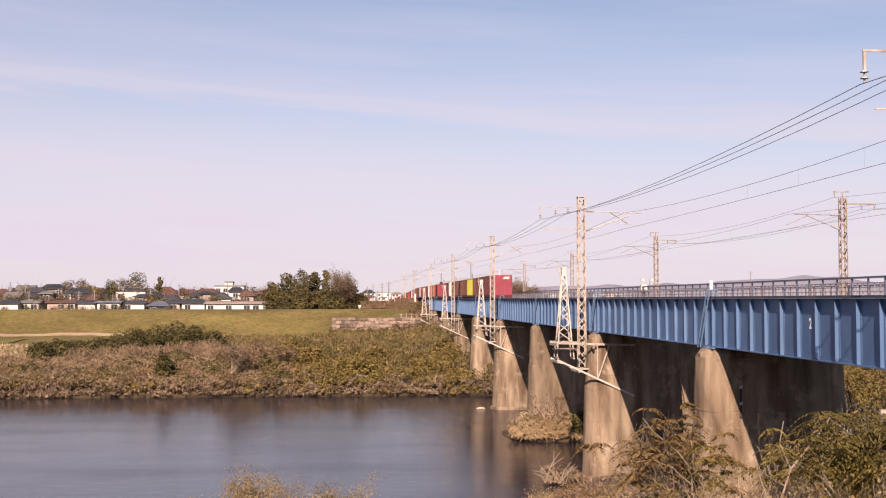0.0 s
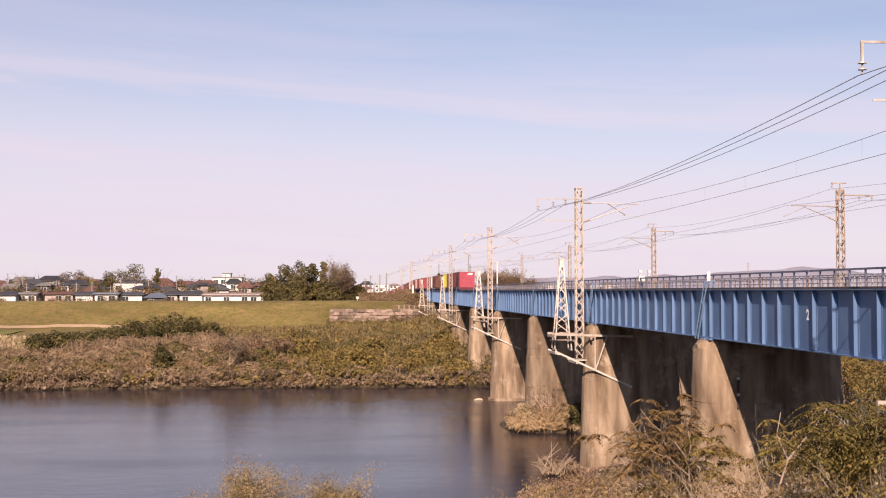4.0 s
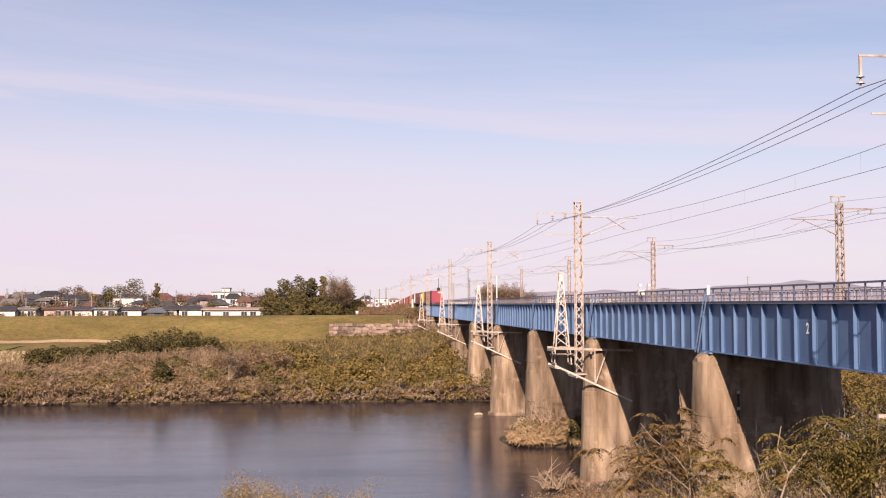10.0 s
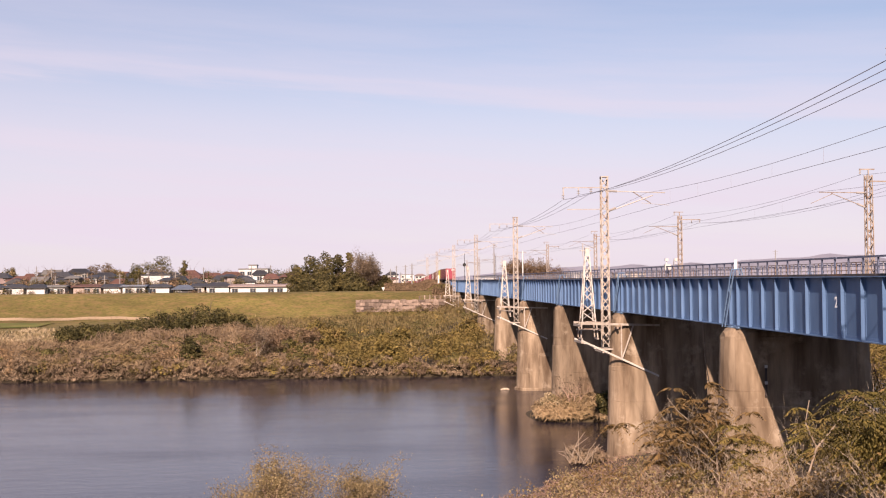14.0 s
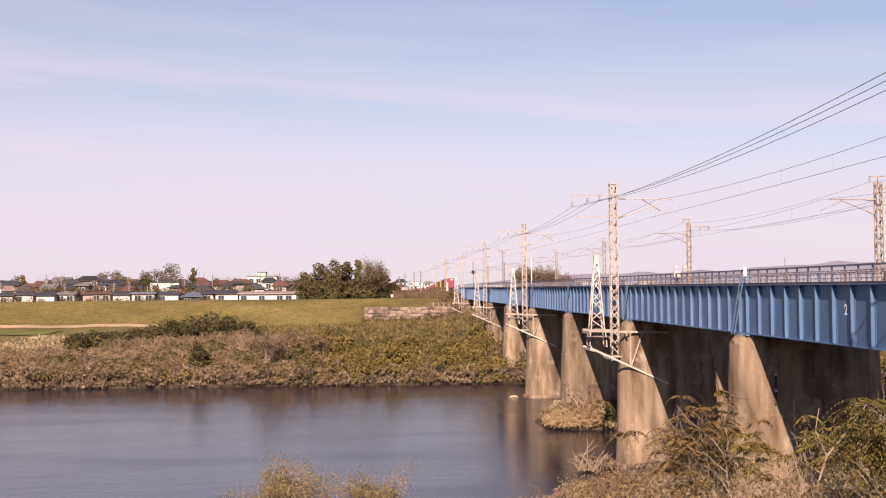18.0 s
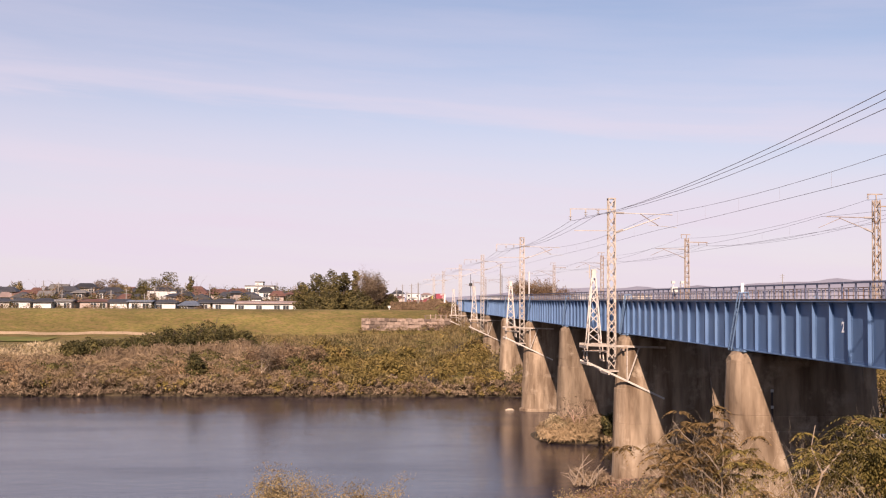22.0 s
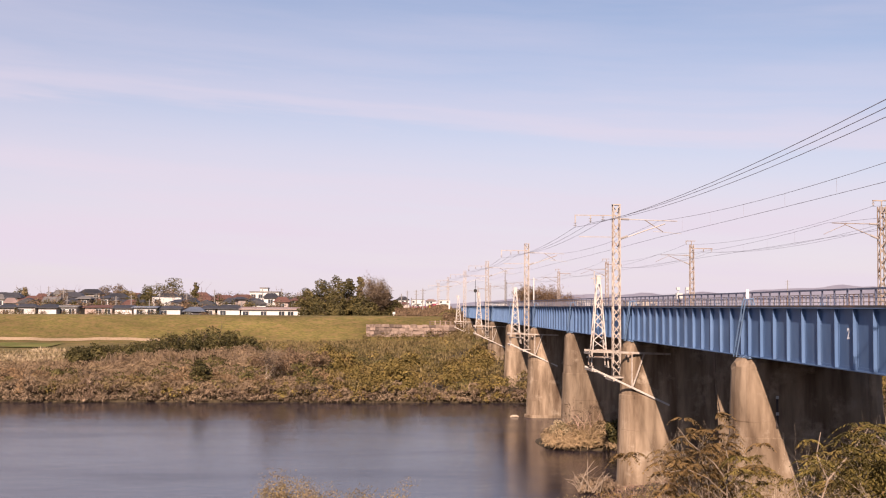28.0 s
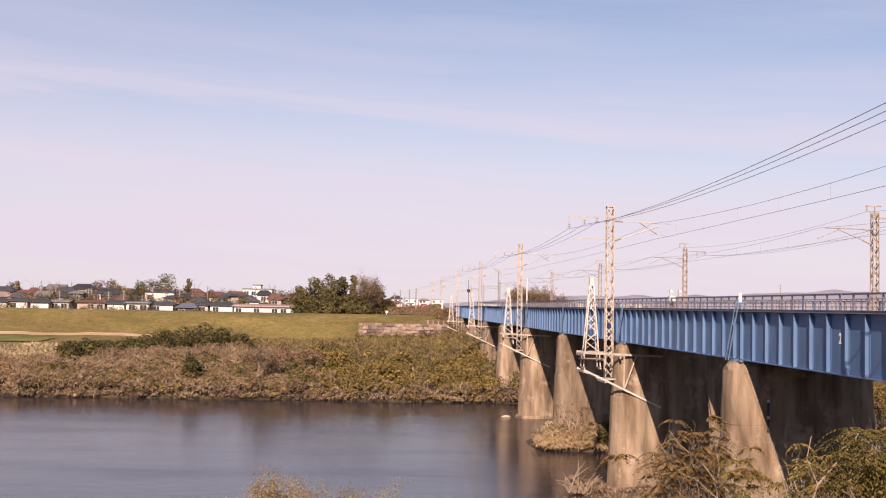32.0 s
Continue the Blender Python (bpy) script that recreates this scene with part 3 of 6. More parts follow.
part("stake", Geo().box(-0.03, -0.03, 0.0, 0.03, 0.03, 0.8), M["steel_rail"], mark)


def build_pier(seed, wide=0.0):
    """A tapering wall pier with rounded ends, a wider shaft below its collar and a footing."""
    rr = random.Random(seed)

    def ring(z, half, thick, k=10, rough=0.012):
        half += wide
        pts = []
        r = thick / 2
        for s in (1, -1):
            for i in range(k + 1):
                a = -math.pi / 2 + math.pi * i / k
                pts.append((s * (half - r) + s * r * math.cos(a), s * r * math.sin(a), z))
        return [(x + rr.uniform(-rough, rough), y + rr.uniform(-rough, rough), z) for x, y, z in pts]

    def lifts(rows):
        """The same shaft with a shallow groove where each pour of concrete ended."""
        out, z = [], rows[0][0] + 0.7
        while z < rows[-1][0] - 0.3:
            h, t = (float(np.interp(z, [r[0] for r in rows], [r[i] for r in rows])) for i in (1, 2))
            out += [(z - 0.03, h, t), (z - 0.012, h - 0.006, t - 0.012), (z + 0.012, h - 0.006, t - 0.012), (z + 0.03, h, t)]
            z += 2.1
        return sorted(rows + out)

    pr = thing("bridge_pier", "tall weathered concrete pier with rounded ends", "pier", group="piers of the railway bridge")
    zt = LOW - 0.07
    sh = [(zt - 3.6, 2.84, 2.42), (zt - 2.4, 2.80, 2.34), (zt - 1.2, 2.75, 2.26), (zt - 0.55, 2.72, 2.22)]
    g = Geo().loft([ring(*r) for r in lifts(sh)])
    part("upper_shaft", g, M["concrete"], pr, smooth=False)
    part("cap", Geo().loft([ring(zt - 0.548, 2.71, 2.21), ring(zt - 0.40, 2.69, 2.17, rough=0.06), ring(zt - 0.2, 2.62, 2.06, rough=0.09), ring(zt - 0.05, 2.50, 1.94, rough=0.08), ring(zt, 2.38, 1.82, rough=0.05)]), M["concrete"], pr)
    lo = [(-3.0, 3.13, 3.0), (0.4, 3.07, 2.86), (2.0, 3.03, 2.74), (4.0, 2.96, 2.62), (zt - 3.65, 2.89, 2.52), (zt - 3.602, 2.86, 2.48)]
    part("lower_shaft", Geo().loft([ring(*r) for r in lifts(lo)]), M["concrete"], pr)
    part("footing", Geo().loft([ring(-3.1, 3.42, 3.5), ring(0.22, 3.32, 3.4), ring(0.30, 3.24, 3.3)]), M["concrete"], pr)
    return pr


piers = [build_pier(3, 0.50), build_pier(5, -0.55)]
set_at(piers[0], (19.53, JOINT - 2 * SPAN, 0))
set_at(piers[1], (32.25, JOINT - 2 * SPAN, 0))
for k in range(-1, 9):
    copy_thing(piers[0], pose(19.53, JOINT + k * SPAN, 0))
for k in range(-1, 9):
    copy_thing(piers[1], pose(32.25, JOINT + k * SPAN, 0))

# ================= masts, towers, brackets =================
MAST_Y0, MAST_STEP = 28.7, 50.8


def lattice(parent, name, x0, y0, z0, z1, w0, w1, n, mat, leg=0.07, bar=0.045, single=True):
    """Four angle legs and zigzag lacing, each bar a part. x0, y0: the axis; w0, w1: width at foot and head."""
    def corner(i, t):
        w = (w0 + (w1 - w0) * t) / 2
        return Vector((x0 + (-w, w, w, -w)[i], y0 + (-w, -w, w, w)[i], z0 + (z1 - z0) * t))
    for i in range(4):
        part("leg", Geo().beam(corner(i, 0), corner(i, 1), leg), mat, parent)
    for i in range(4):
        j = (i + 1) % 4
        face = Geo()
        for k in range(n):
            a, b = (i, j) if (k + i) % 2 else (j, i)
            face.beam(corner(a, k / n), corner(b, (k + 1) / n), bar * 0.6, bar)
            if single:
                part(name, face, mat, parent)
                face = Geo()
        if not single:
            part("lacing", face, mat, parent)


def insulator(g, x, y, z, n=3, r=0.09, step=0.11):
    """A string of porcelain sheds hanging down from z."""
    g.beam((x, y, z - n * step), (x, y, z + 0.02), 0.05, sides=6)
    for k in range(n):
        zc = z - k * step
        ring = lambda rr, zz: [(x + rr * math.cos(a), y + rr * math.sin(a), zz) for a in [math.pi * i / 4 for i in range(8)]]
        g.loft([ring(r, zc - 0.06), ring(r * 0.95, zc - 0.035), ring(0.035, zc)])
    return g


def build_mast():
    """Axis at the origin, in world heights."""
    ma = thing("catenary_mast", "pale lattice steel catenary mast with crossarms", "mast", group="masts along the bridge")
    lattice(ma, "lacing_bar", 0, 0, 7.65, 19.45, 0.5, 0.44, 20, M["steel_rust"], 0.07, 0.062)
    part("cap_plate", Geo().box(-0.27, -0.27, 19.452, 0.27, 0.27, 19.52), M["steel_rust"], ma)
    part("feeder_arm", Geo().beam((-2.96, -0.27, 18.72), (0.25, -0.27, 18.72), 0.045, 0.055).box(-2.95, -0.30, 18.22, -2.885, -0.24, 18.685).box(-1.88, -0.29, 18.53, -1.82, -0.25, 18.685), M["steel_rust"], ma)
    part("lower_arm", Geo().beam((-2.65, -0.27, 17.22), (0.2, -0.27, 17.22), 0.04, 0.045), M["steel_rust"], ma)
    for x, z in ((-2.92, 18.22), (-1.85, 18.53), (-0.98, 18.66)):
        part("insulator", insulator(Geo(), x, -0.27, z, 2, 0.12, 0.165), M["porcelain"], ma, "grey-brown porcelain insulator")
    part("cantilever", Geo().beam((0.22, 0, 18.5), (4.3, 0, 18.38), 0.06, sides=6).beam((0.22, 0, 17.05), (3.45, 0, 18.2), 0.075, sides=6)
         .beam((2.6, 0, 17.66), (4.6, 0, 17.5), 0.03, sides=6), M["steel_pale"], ma)
    part("brace", Geo().beam((2.02, 0, 18.44), (3.3, 0, 17.63), 0.06, sides=6), M["steel_brown"], ma, "dark brace")
    for p, q in (((0.3, 0, 18.5), (0.9, 0, 18.48)), ((0.3, 0, 17.13), (0.8, 0, 17.33))):
        part("rod_insulator", Geo().beam(p, q, 0.15, sides=8), M["porcelain"], ma)
    return ma


def build_tower():
    to = thing("bracket_tower", "white tapering lattice tower on a steel bracket", "tower", group="towers beside the masts")
    lattice(to, "diagonal_bar", 0, 0, 9.45, 13.95, 0.92, 0.27, 7, M["steel_pale"], 0.08, 0.06)
    for x in (-1, 1):
        for y in (-1, 1):
            part("leg_foot", Geo().beam((x * 0.58, y * 0.58, 8.35), (x * 0.5, y * 0.5, 9.448), 0.08), M["steel_rust"], to)
    part("head", Geo().box(-0.15, -0.15, 13.952, 0.15, 0.15, 14.5).box(-0.18, -0.18, 14.501, 0.18, 0.18, 14.55), M["steel_pale"], to)
    part("spike", Geo().beam((-0.28, 0, 13.9), (-0.28, 0, 14.85), 0.05).beam((-0.5, 0, 14.35), (0.3, 0, 14.35), 0.05), M["steel_rust"], to)
    for z in (9.4, 8.9):
        for y in (-0.58, 0.58):
            part("ring_bar", Geo().box(-0.7, y - 0.04, z - 0.04, 0.7, y + 0.04, z + 0.04), M["steel_rust"], to)
    return to


def build_bracket():
    """Two trussed arms that hold a mast and a tower off the pier's end; axis of the pier at y = 0."""
    br = thing("mast_bracket", "rusty pale steel cantilever bracket bolted to a pier", "bracket", group="brackets on the piers")
    for y in (-1.34, 1.34):
        part("top_beam", Geo().beam((13.95, y, 9.36), (19.4, y, 9.2), 0.10, 0.14), M["steel_rust"], br)
        part("strut", Geo().beam((14.0, y, 8.22), (19.3, y, 5.75), 0.09, 0.125), M["steel_pale"], br)
        part("hanger", Geo().beam((16.75, y, 9.27), (16.75, y, 6.95), 0.09).beam((17.6, y, 9.23), (16.8, y, 7.0), 0.09), M["steel_rust"], br)
    for x, z in ((14.0, 9.2), (14.05, 8.08), (15.4, 8.9), (16.5, 9.05), (15.5, 7.42)):
        part("cross_beam", Geo().beam((x, -1.4, z), (x, 1.4, z), 0.12, 0.14), M["steel_rust"], br)
    part("base_plate", Geo().box(15.6, -0.5, 7.5, 16.5, 0.9, 7.6).beam((14.2, -0.6, 8.28), (14.2, 0.6, 8.28), 0.1).beam((15.3, -0.6, 8.28), (15.3, 0.6, 8.28), 0.1), M["steel_rust"], br)
    return br


mast, tower, bracket = build_mast(), build_tower(), build_bracket()
mast_ys = [MAST_Y0 + MAST_STEP * j for j in range(5)]
pier_ys = [JOINT + SPAN * (2 * j - 1) for j in range(5)]
for j in range(5):
    place = (pose(16.04, mast_ys[j], 0), pose(14.72, pier_ys[j] + 0.1, 0), pose(0, pier_ys[j], 0))
    for ob, m in zip((mast, tower, bracket), place):
        if j == 0:
            ob.matrix_basis = m
        else:
            copy_thing(ob, m)
# masts on the bank beyond the bridge
for j in range(5, 7):
    copy_thing(mast, pose(15.4, MAST_Y0 + MAST_STEP * j, -float(rail_drop(MAST_Y0 + MAST_STEP * j))))


def build_second_mast():
    ma = thing("catenary_mast", "brown lattice steel mast with crossarms on the farther track", "mast", group="masts of the second track")
    lattice(ma, "lacing_bar", 0, 0, 11.3, 19.6, 0.46, 0.4, 14, M["steel_brown"], 0.065, 0.062)
    part("head_bar", Geo().beam((-0.75, -0.24, 20.0), (0.35, -0.24, 20.0), 0.08).beam((-0.1, -0.24, 19.3), (-0.1, -0.24, 20.0), 0.07), M["steel_brown"], ma)
    part("feeder_arm", Geo().beam((0, -0.24, 19.15), (2.35, -0.24, 19.12), 0.09), M["steel_brown"], ma)
    for x, z in ((-0.7, 19.95), (1.3, 19.08), (2.25, 19.08)):
        part("insulator", insulator(Geo(), x, -0.24, z), M["porcelain"], ma, "grey-brown porcelain insulator")
    part("cantilever", Geo().beam((-0.2, 0, 18.35), (-3.6, 0, 18.4), 0.06, sides=6).beam((-0.2, 0, 17.3), (-2.7, 0, 18.32), 0.06, sides=6)
         .beam((-2.6, 0, 18.3), (-4.2, 0, 17.6), 0.04, sides=6), M["steel_brown"], ma)
    for p, q in (((-0.3, 0, 18.35), (-0.9, 0, 18.36)), ((-0.3, 0, 17.34), (-0.85, 0, 17.57))):
        part("rod_insulator", Geo().beam(p, q, 0.15, sides=8), M["porcelain"], ma)
    part("foot", Geo().box(-0.4, -0.4, 10.1, 0.4, 0.4, 11.32), M["concrete"], ma)
    return ma


mast2 = build_second_mast()
mast2.matrix_basis = pose(35.14, 29.2, 0)
for j in range(1, 9):
    copy_thing(mast2, pose(35.14, 29.2 + MAST_STEP * j, 0))


def hung_wire(g, x, ys, z, sag, r, xs=None, n=12):
    """A wire that sags between its supports."""
    pts = []
    for a, b in zip(ys[:-1], ys[1:]):
        for k in range(n + (b == ys[-1])):
            t = k / n
            pts.append((x, a + (b - a) * t, z - sag * 4 * t * (1 - t)))
    return g.path(pts, r, 5)


all_ys = [MAST_Y0 - MAST_STEP] + [MAST_Y0 + MAST_STEP * j for j in range(9)]
ys2 = [29.2 - MAST_STEP] + [29.2 + MAST_STEP * j for j in range(9)]
for x, z in ((13.12, 17.89), (14.19, 18.2), (15.06, 18.34)):
    w = thing("feeder_wire", "dark feeder wire sagging from mast to mast", "wire", group="feeder wires")
    part("strand", hung_wire(Geo(), x, all_ys, z, 0.55, 0.0125), M["wire"], w)
for x, ys, zm, zc in ((AXIS + 0.1, all_ys, 18.38, 17.25), (AXIS + SECOND - 1.1, ys2, 18.4, 17.35)):
    w = thing("overhead_line", "messenger and contact wire with droppers", "overhead line", group="overhead lines")
    part("messenger_wire", hung_wire(Geo(), x, ys, zm, 0.55, 0.011), M["wire"], w)
    part("contact_wire", hung_wire(Geo(), x, ys, zc, 0.06, 0.011), M["wire"], w)
    for a, b in zip(ys[:-1], ys[1:]):
        for k in range(1, 8):
            t = k / 8
            part("dropper", Geo().beam((x, a + (b - a) * t, zc), (x, a + (b - a) * t, zm - 0.55 * 4 * t * (1 - t)), 0.007), M["wire"], w)
for x, z in ((34.44, 19.6), (36.44, 18.75), (37.39, 18.75)):
    w = thing("feeder_wire", "thin dark feeder wire over the farther track", "wire", group="feeder wires")
    part("strand", hung_wire(Geo(), x, ys2, z, 0.7, 0.011), M["wire"], w)

# signals and boxes beside the tracks
sg = thing("signal_pole", "plain white pole beside the bridge railing", "pole", (22.25, 172.0, TOP - 0.1))
part("shaft", Geo().beam((0, 0, 0), (0, 0, 4.4), 0.2, sides=8), M["white"], sg)
eq = thing("trackside_lamp_box", "white trackside box with two small lamps on the railing", "signal", (22.25, 86.0, TOP - 0.15))
part("box", Geo().box(-0.35, -0.2, 0.8, 0.1, 0.2, 1.2), M["white"], eq)
part("post", Geo().beam((-0.1, 0, 0), (-0.1, 0, 0.75), 0.1).beam((0.35, 0, 0), (0.35, 0, 1.5), 0.06), M["grey_rail"], eq)
for x in (-0.2, 0.5):
    part("lamp", Geo().box(x - 0.12, -0.12, 1.45, x + 0.12, 0.12, 1.65).beam((x, 0, 1.2), (x, 0, 1.45), 0.05), M["white"], eq)
wp = thing("white_relay_post", "stout white post at the end of the bridge", "post", (14.6, 262.0, 10.6))
part("post", Geo().box(-0.35, -0.25, 0, 0.35, 0.25, 1.2).box(-0.18, -0.18, 1.2, 0.18, 0.18, 3.0), M["white"], wp)
sp2 = thing("siren_post", "dark slim post with a round head behind the bridge", "post", (23.5, 300.0, 11.4))
part("shaft", Geo().beam((0, 0, 0), (0, 0, 8.0), 0.13, sides=8), M["dark"], sp2)
part("head", Geo().loft([[(r * math.cos(a), r * math.sin(a), z) for a in [math.pi * i / 6 for i in range(12)]] for r, z in ((0.15, 4.6), (0.42, 4.8), (0.42, 5.3), (0.15, 5.5))]), M["dark"], sp2)
part("lamp_head", Geo().box(0.75, -0.2, 0.55, 1.15, 0.1, 1.05).beam((0.95, 0, -0.3), (0.95, 0, 0.55), 0.08), surface("orange_lamp", (0.80, 0.36, 0.06), (0.9, 0.45, 0.1), 3.0, 0.5), wp, "orange lamp housing")

bed = thing("railway_track", "ballasted railway track on the bank beyond the bridge", "track", kind="structure")
for ax in (AXIS, AXIS + SECOND):
    ys_ = np.arange(JOINT + 8 * SPAN, 900, 12.0)
    for name_, dx0, dx1, z0_, z1_, m_ in (("ballast_bed", -1.9, 1.9, 11.3, 11.72, "ballast"), ("rail", -0.6, -0.52, 11.721, 11.89, "rail"), ("rail", 0.52, 0.6, 11.721, 11.89, "rail")):
        part(name_, Geo().loft([[(ax + dx0, y, z0_ - d), (ax + dx1, y, z0_ - d), (ax + dx1, y, z1_ - d), (ax + dx0, y, z1_ - d)] for y, d in [(float(v), float(rail_drop(v))) for v in ys_]]), M[m_], bed)
# ================= the freight train =================
C_RED, C_MAROON, C_BROWN, C_YELLOW, C_OLIVE, C_WHITE, C_ORANGE = range(7)
CONT = [surface("container_red", (0.40, 0.06, 0.10), (0.48, 0.085, 0.125), 1.5, 0.5, bump=0.04, c3=(0.26, 0.07, 0.07), c3_at=(0.6, 0.8)),
        surface("container_maroon", (0.12, 0.022, 0.030), (0.17, 0.036, 0.044), 1.5, 0.5, bump=0.04),
        surface("container_brown", (0.16, 0.058, 0.04), (0.21, 0.08, 0.055), 1.5, 0.55, bump=0.04),
        surface("container_yellow", (0.62, 0.60, 0.06), (0.70, 0.66, 0.10), 1.5, 0.5, bump=0.04),
        surface("container_olive", (0.22, 0.17, 0.075), (0.28, 0.22, 0.10), 1.5, 0.55, bump=0.04),
        M["white"],
        surface("container_orange", (0.60, 0.24, 0.07), (0.68, 0.30, 0.10), 1.5, 0.5, bump=0.04)]
C_NAME = ["red", "dark maroon", "brown", "bright yellow", "olive", "white", "orange"]
DECK = TOP - 0.5 + 0.98
C_LEN, C_W, C_H = 3.7, 2.44, 2.5


def build_container(c):
    """A twelve-foot box with ribbed sides; its tail end at y = 0."""
    k = thing("freight_container", C_NAME[c] + " twelve-foot freight container on a flat wagon", "container", group="containers on the train")
    g = Geo().box(-C_W / 2 + 0.03, 0.03, 0.05, C_W / 2 - 0.03, C_LEN - 0.03, C_H - 0.03)
    part("body", g, CONT[c], k)
    fr = Geo()
    for x in (-C_W / 2, C_W / 2 - 0.12):
        for y in (0.0, C_LEN - 0.12):
            fr.box(x, y, 0, x + 0.12, y + 0.12, C_H)
    for y in (0.0, C_LEN - 0.1):
        fr.box(-C_W / 2 + 0.12, y, C_H - 0.12, C_W / 2 - 0.12, y + 0.1, C_H - 0.003).box(-C_W / 2 + 0.12, y, 0, C_W / 2 - 0.12, y + 0.1, 0.14)
    for x in (-C_W / 2, C_W / 2 - 0.1):
        fr.box(x, 0.12, C_H - 0.12, x + 0.1, C_LEN - 0.12, C_H - 0.003).box(x, 0.12, 0, x + 0.1, C_LEN - 0.12, 0.14)
    part("frame", fr, CONT[c], k)
    for x in (-C_W / 2 + 0.02, C_W / 2 - 0.02):
        rm = Geo()
        for i in range(11):
            y = 0.3 + i * 0.31
            rm.box(x - 0.025, y - 0.05, 0.14, x + 0.025, y + 0.05, C_H - 0.12)
        tagged(part("side_ribs", rm, CONT[c], k), kind="stuff")
    rods = Geo()
    for x in (-0.75, -0.3, 0.3, 0.75):
        rods.beam((x, 0.015, 0.16), (x, 0.015, C_H - 0.14), 0.035, sides=6)
    part("door_rods", rods, M["steel_pale"] if c == C_WHITE else CONT[c], k)
    return k


def build_wagon():
    w = thing("container_wagon", "long flat container wagon with dark bogies", "wagon", group="wagons of the freight train")
    fr = CONT[C_MAROON]
    part("underframe", Geo().box(-1.2, 0.35, DECK - 0.22, 1.2, 20.05, DECK - 0.01).box(-0.25, 0.5, DECK - 0.55, 0.25, 19.9, DECK - 0.22), fr, w)
    part("end_beam", Geo().box(-1.2, 0.2, DECK - 0.38, 1.2, 0.35, DECK), fr, w)
    part("end_beam", Geo().box(-1.2, 20.05, DECK - 0.38, 1.2, 20.2, DECK), fr, w)
    part("coupler", Geo().box(-0.12, -0.02, DECK - 0.5, 0.12, 0.2, DECK - 0.25), M["dark"], w)
    part("coupler", Geo().box(-0.12, 20.2, DECK - 0.5, 0.12, 20.42, DECK - 0.25), M["dark"], w)
    wm = Geo()
    zc = TOP - 0.5 + 0.43
    for x in (-0.6, 0.47):
        wm.loft([[(x + s, 0.43 * math.cos(a), zc + 0.43 * math.sin(a)) for a in [math.pi * i / 8 for i in range(16)]] for s in (0.0, 0.13)])
    wm.beam((-0.9, 0, zc), (0.9, 0, zc), 0.15, sides=8)
    whm = wm.mesh("wheelset", M["dark"])
    for yb in (3.1, 17.3):
        bg_ = part("bogie", Geo().box(-1.0, yb - 1.3, zc - 0.05, -0.85, yb + 1.3, zc + 0.18).box(0.85, yb - 1.3, zc - 0.05, 1.0, yb + 1.3, zc + 0.18)
                   .box(-0.85, yb - 0.2, zc, 0.85, yb + 0.2, zc + 0.2), M["dark"], w)
        for dy in (-0.95, 0.95):
            part("wheelset", whm, None, bg_, at=(0, yb + dy, 0))
    return w


R, A, B, Y_, O, W_, G_ = C_RED, C_MAROON, C_BROWN, C_YELLOW, C_OLIVE, C_WHITE, C_ORANGE
LOADS = [(A, A, A, A, A), (B, Y_, Y_, B, B), (B, B, B, B, A), (W_, A, A, R, R), (R, R, R, A, R), (G_, A, R, R, W_), (A, B, R, R, A), (B, R, W_, A, A)]
WAGONS = 20
wag0 = build_wagon()
boxes = {c: build_container(c) for c in range(7)}
moving = []      # (thing, how far ahead of the train's tail)
used = set()
for k in range(WAGONS):
    w = wag0 if k == 0 else copy_thing(wag0, Matrix())
    moving.append((w, 20.44 * k, 0.0))
    for i, c in enumerate(LOADS[k % len(LOADS)] if k < 8 else LOADS[(k * 5 + 2) % 8]):
        b = copy_thing(boxes[c], Matrix()) if c in used else boxes[c]
        used.add(c)
        moving.append((b, 20.44 * k + 0.55 + i * 3.9, DECK))
tail = moving[1][0]
# sun and shade put into colour: red for the lit end, maroon sides
part("end_panel", Geo().box(-C_W / 2 + 0.005, -0.003, 0.01, C_W / 2 - 0.005, 0.012, C_H - 0.005), CONT[C_RED], tail, "end panel in brighter red, painted as the sunlit end")
part("white_mark", Geo().box(0.1, -0.012, C_H - 0.5, 0.85, -0.004, C_H - 0.3).box(0.25, -0.012, C_H - 0.3, 0.95, -0.004, C_H - 0.2), M["white"], tail, "white painted mark")


def tail_at(t):
    return 143.0 + 10.15 * t
# ================= growth on the far bank =================


def mound(xs, ys, h, size, mat_name, name, label, depth=0.7, flat=0.3, stretch=1.6, upright=0.0):
    """A low, dense growth over the ground: leaves in the upper layer of a canopy h metres high."""
    z = height(xs, ys) + h - depth * h * rng.uniform(0, 1, len(xs)) ** 1.6
    v, q = leaves(np.stack([xs, ys, np.maximum(z, 0.12)], 1), size, flat, stretch, upright=upright)
    return tagged(new(name, fast_mesh(name, v, q, M[mat_name])), label, "undergrowth", kind="stuff")


def sample(n, x0, x1, y0, y1, near=1.0):
    xs = rng.uniform(x0, x1, n)
    ys = y0 + (y1 - y0) * rng.uniform(0, 1, n) ** near
    return xs, ys


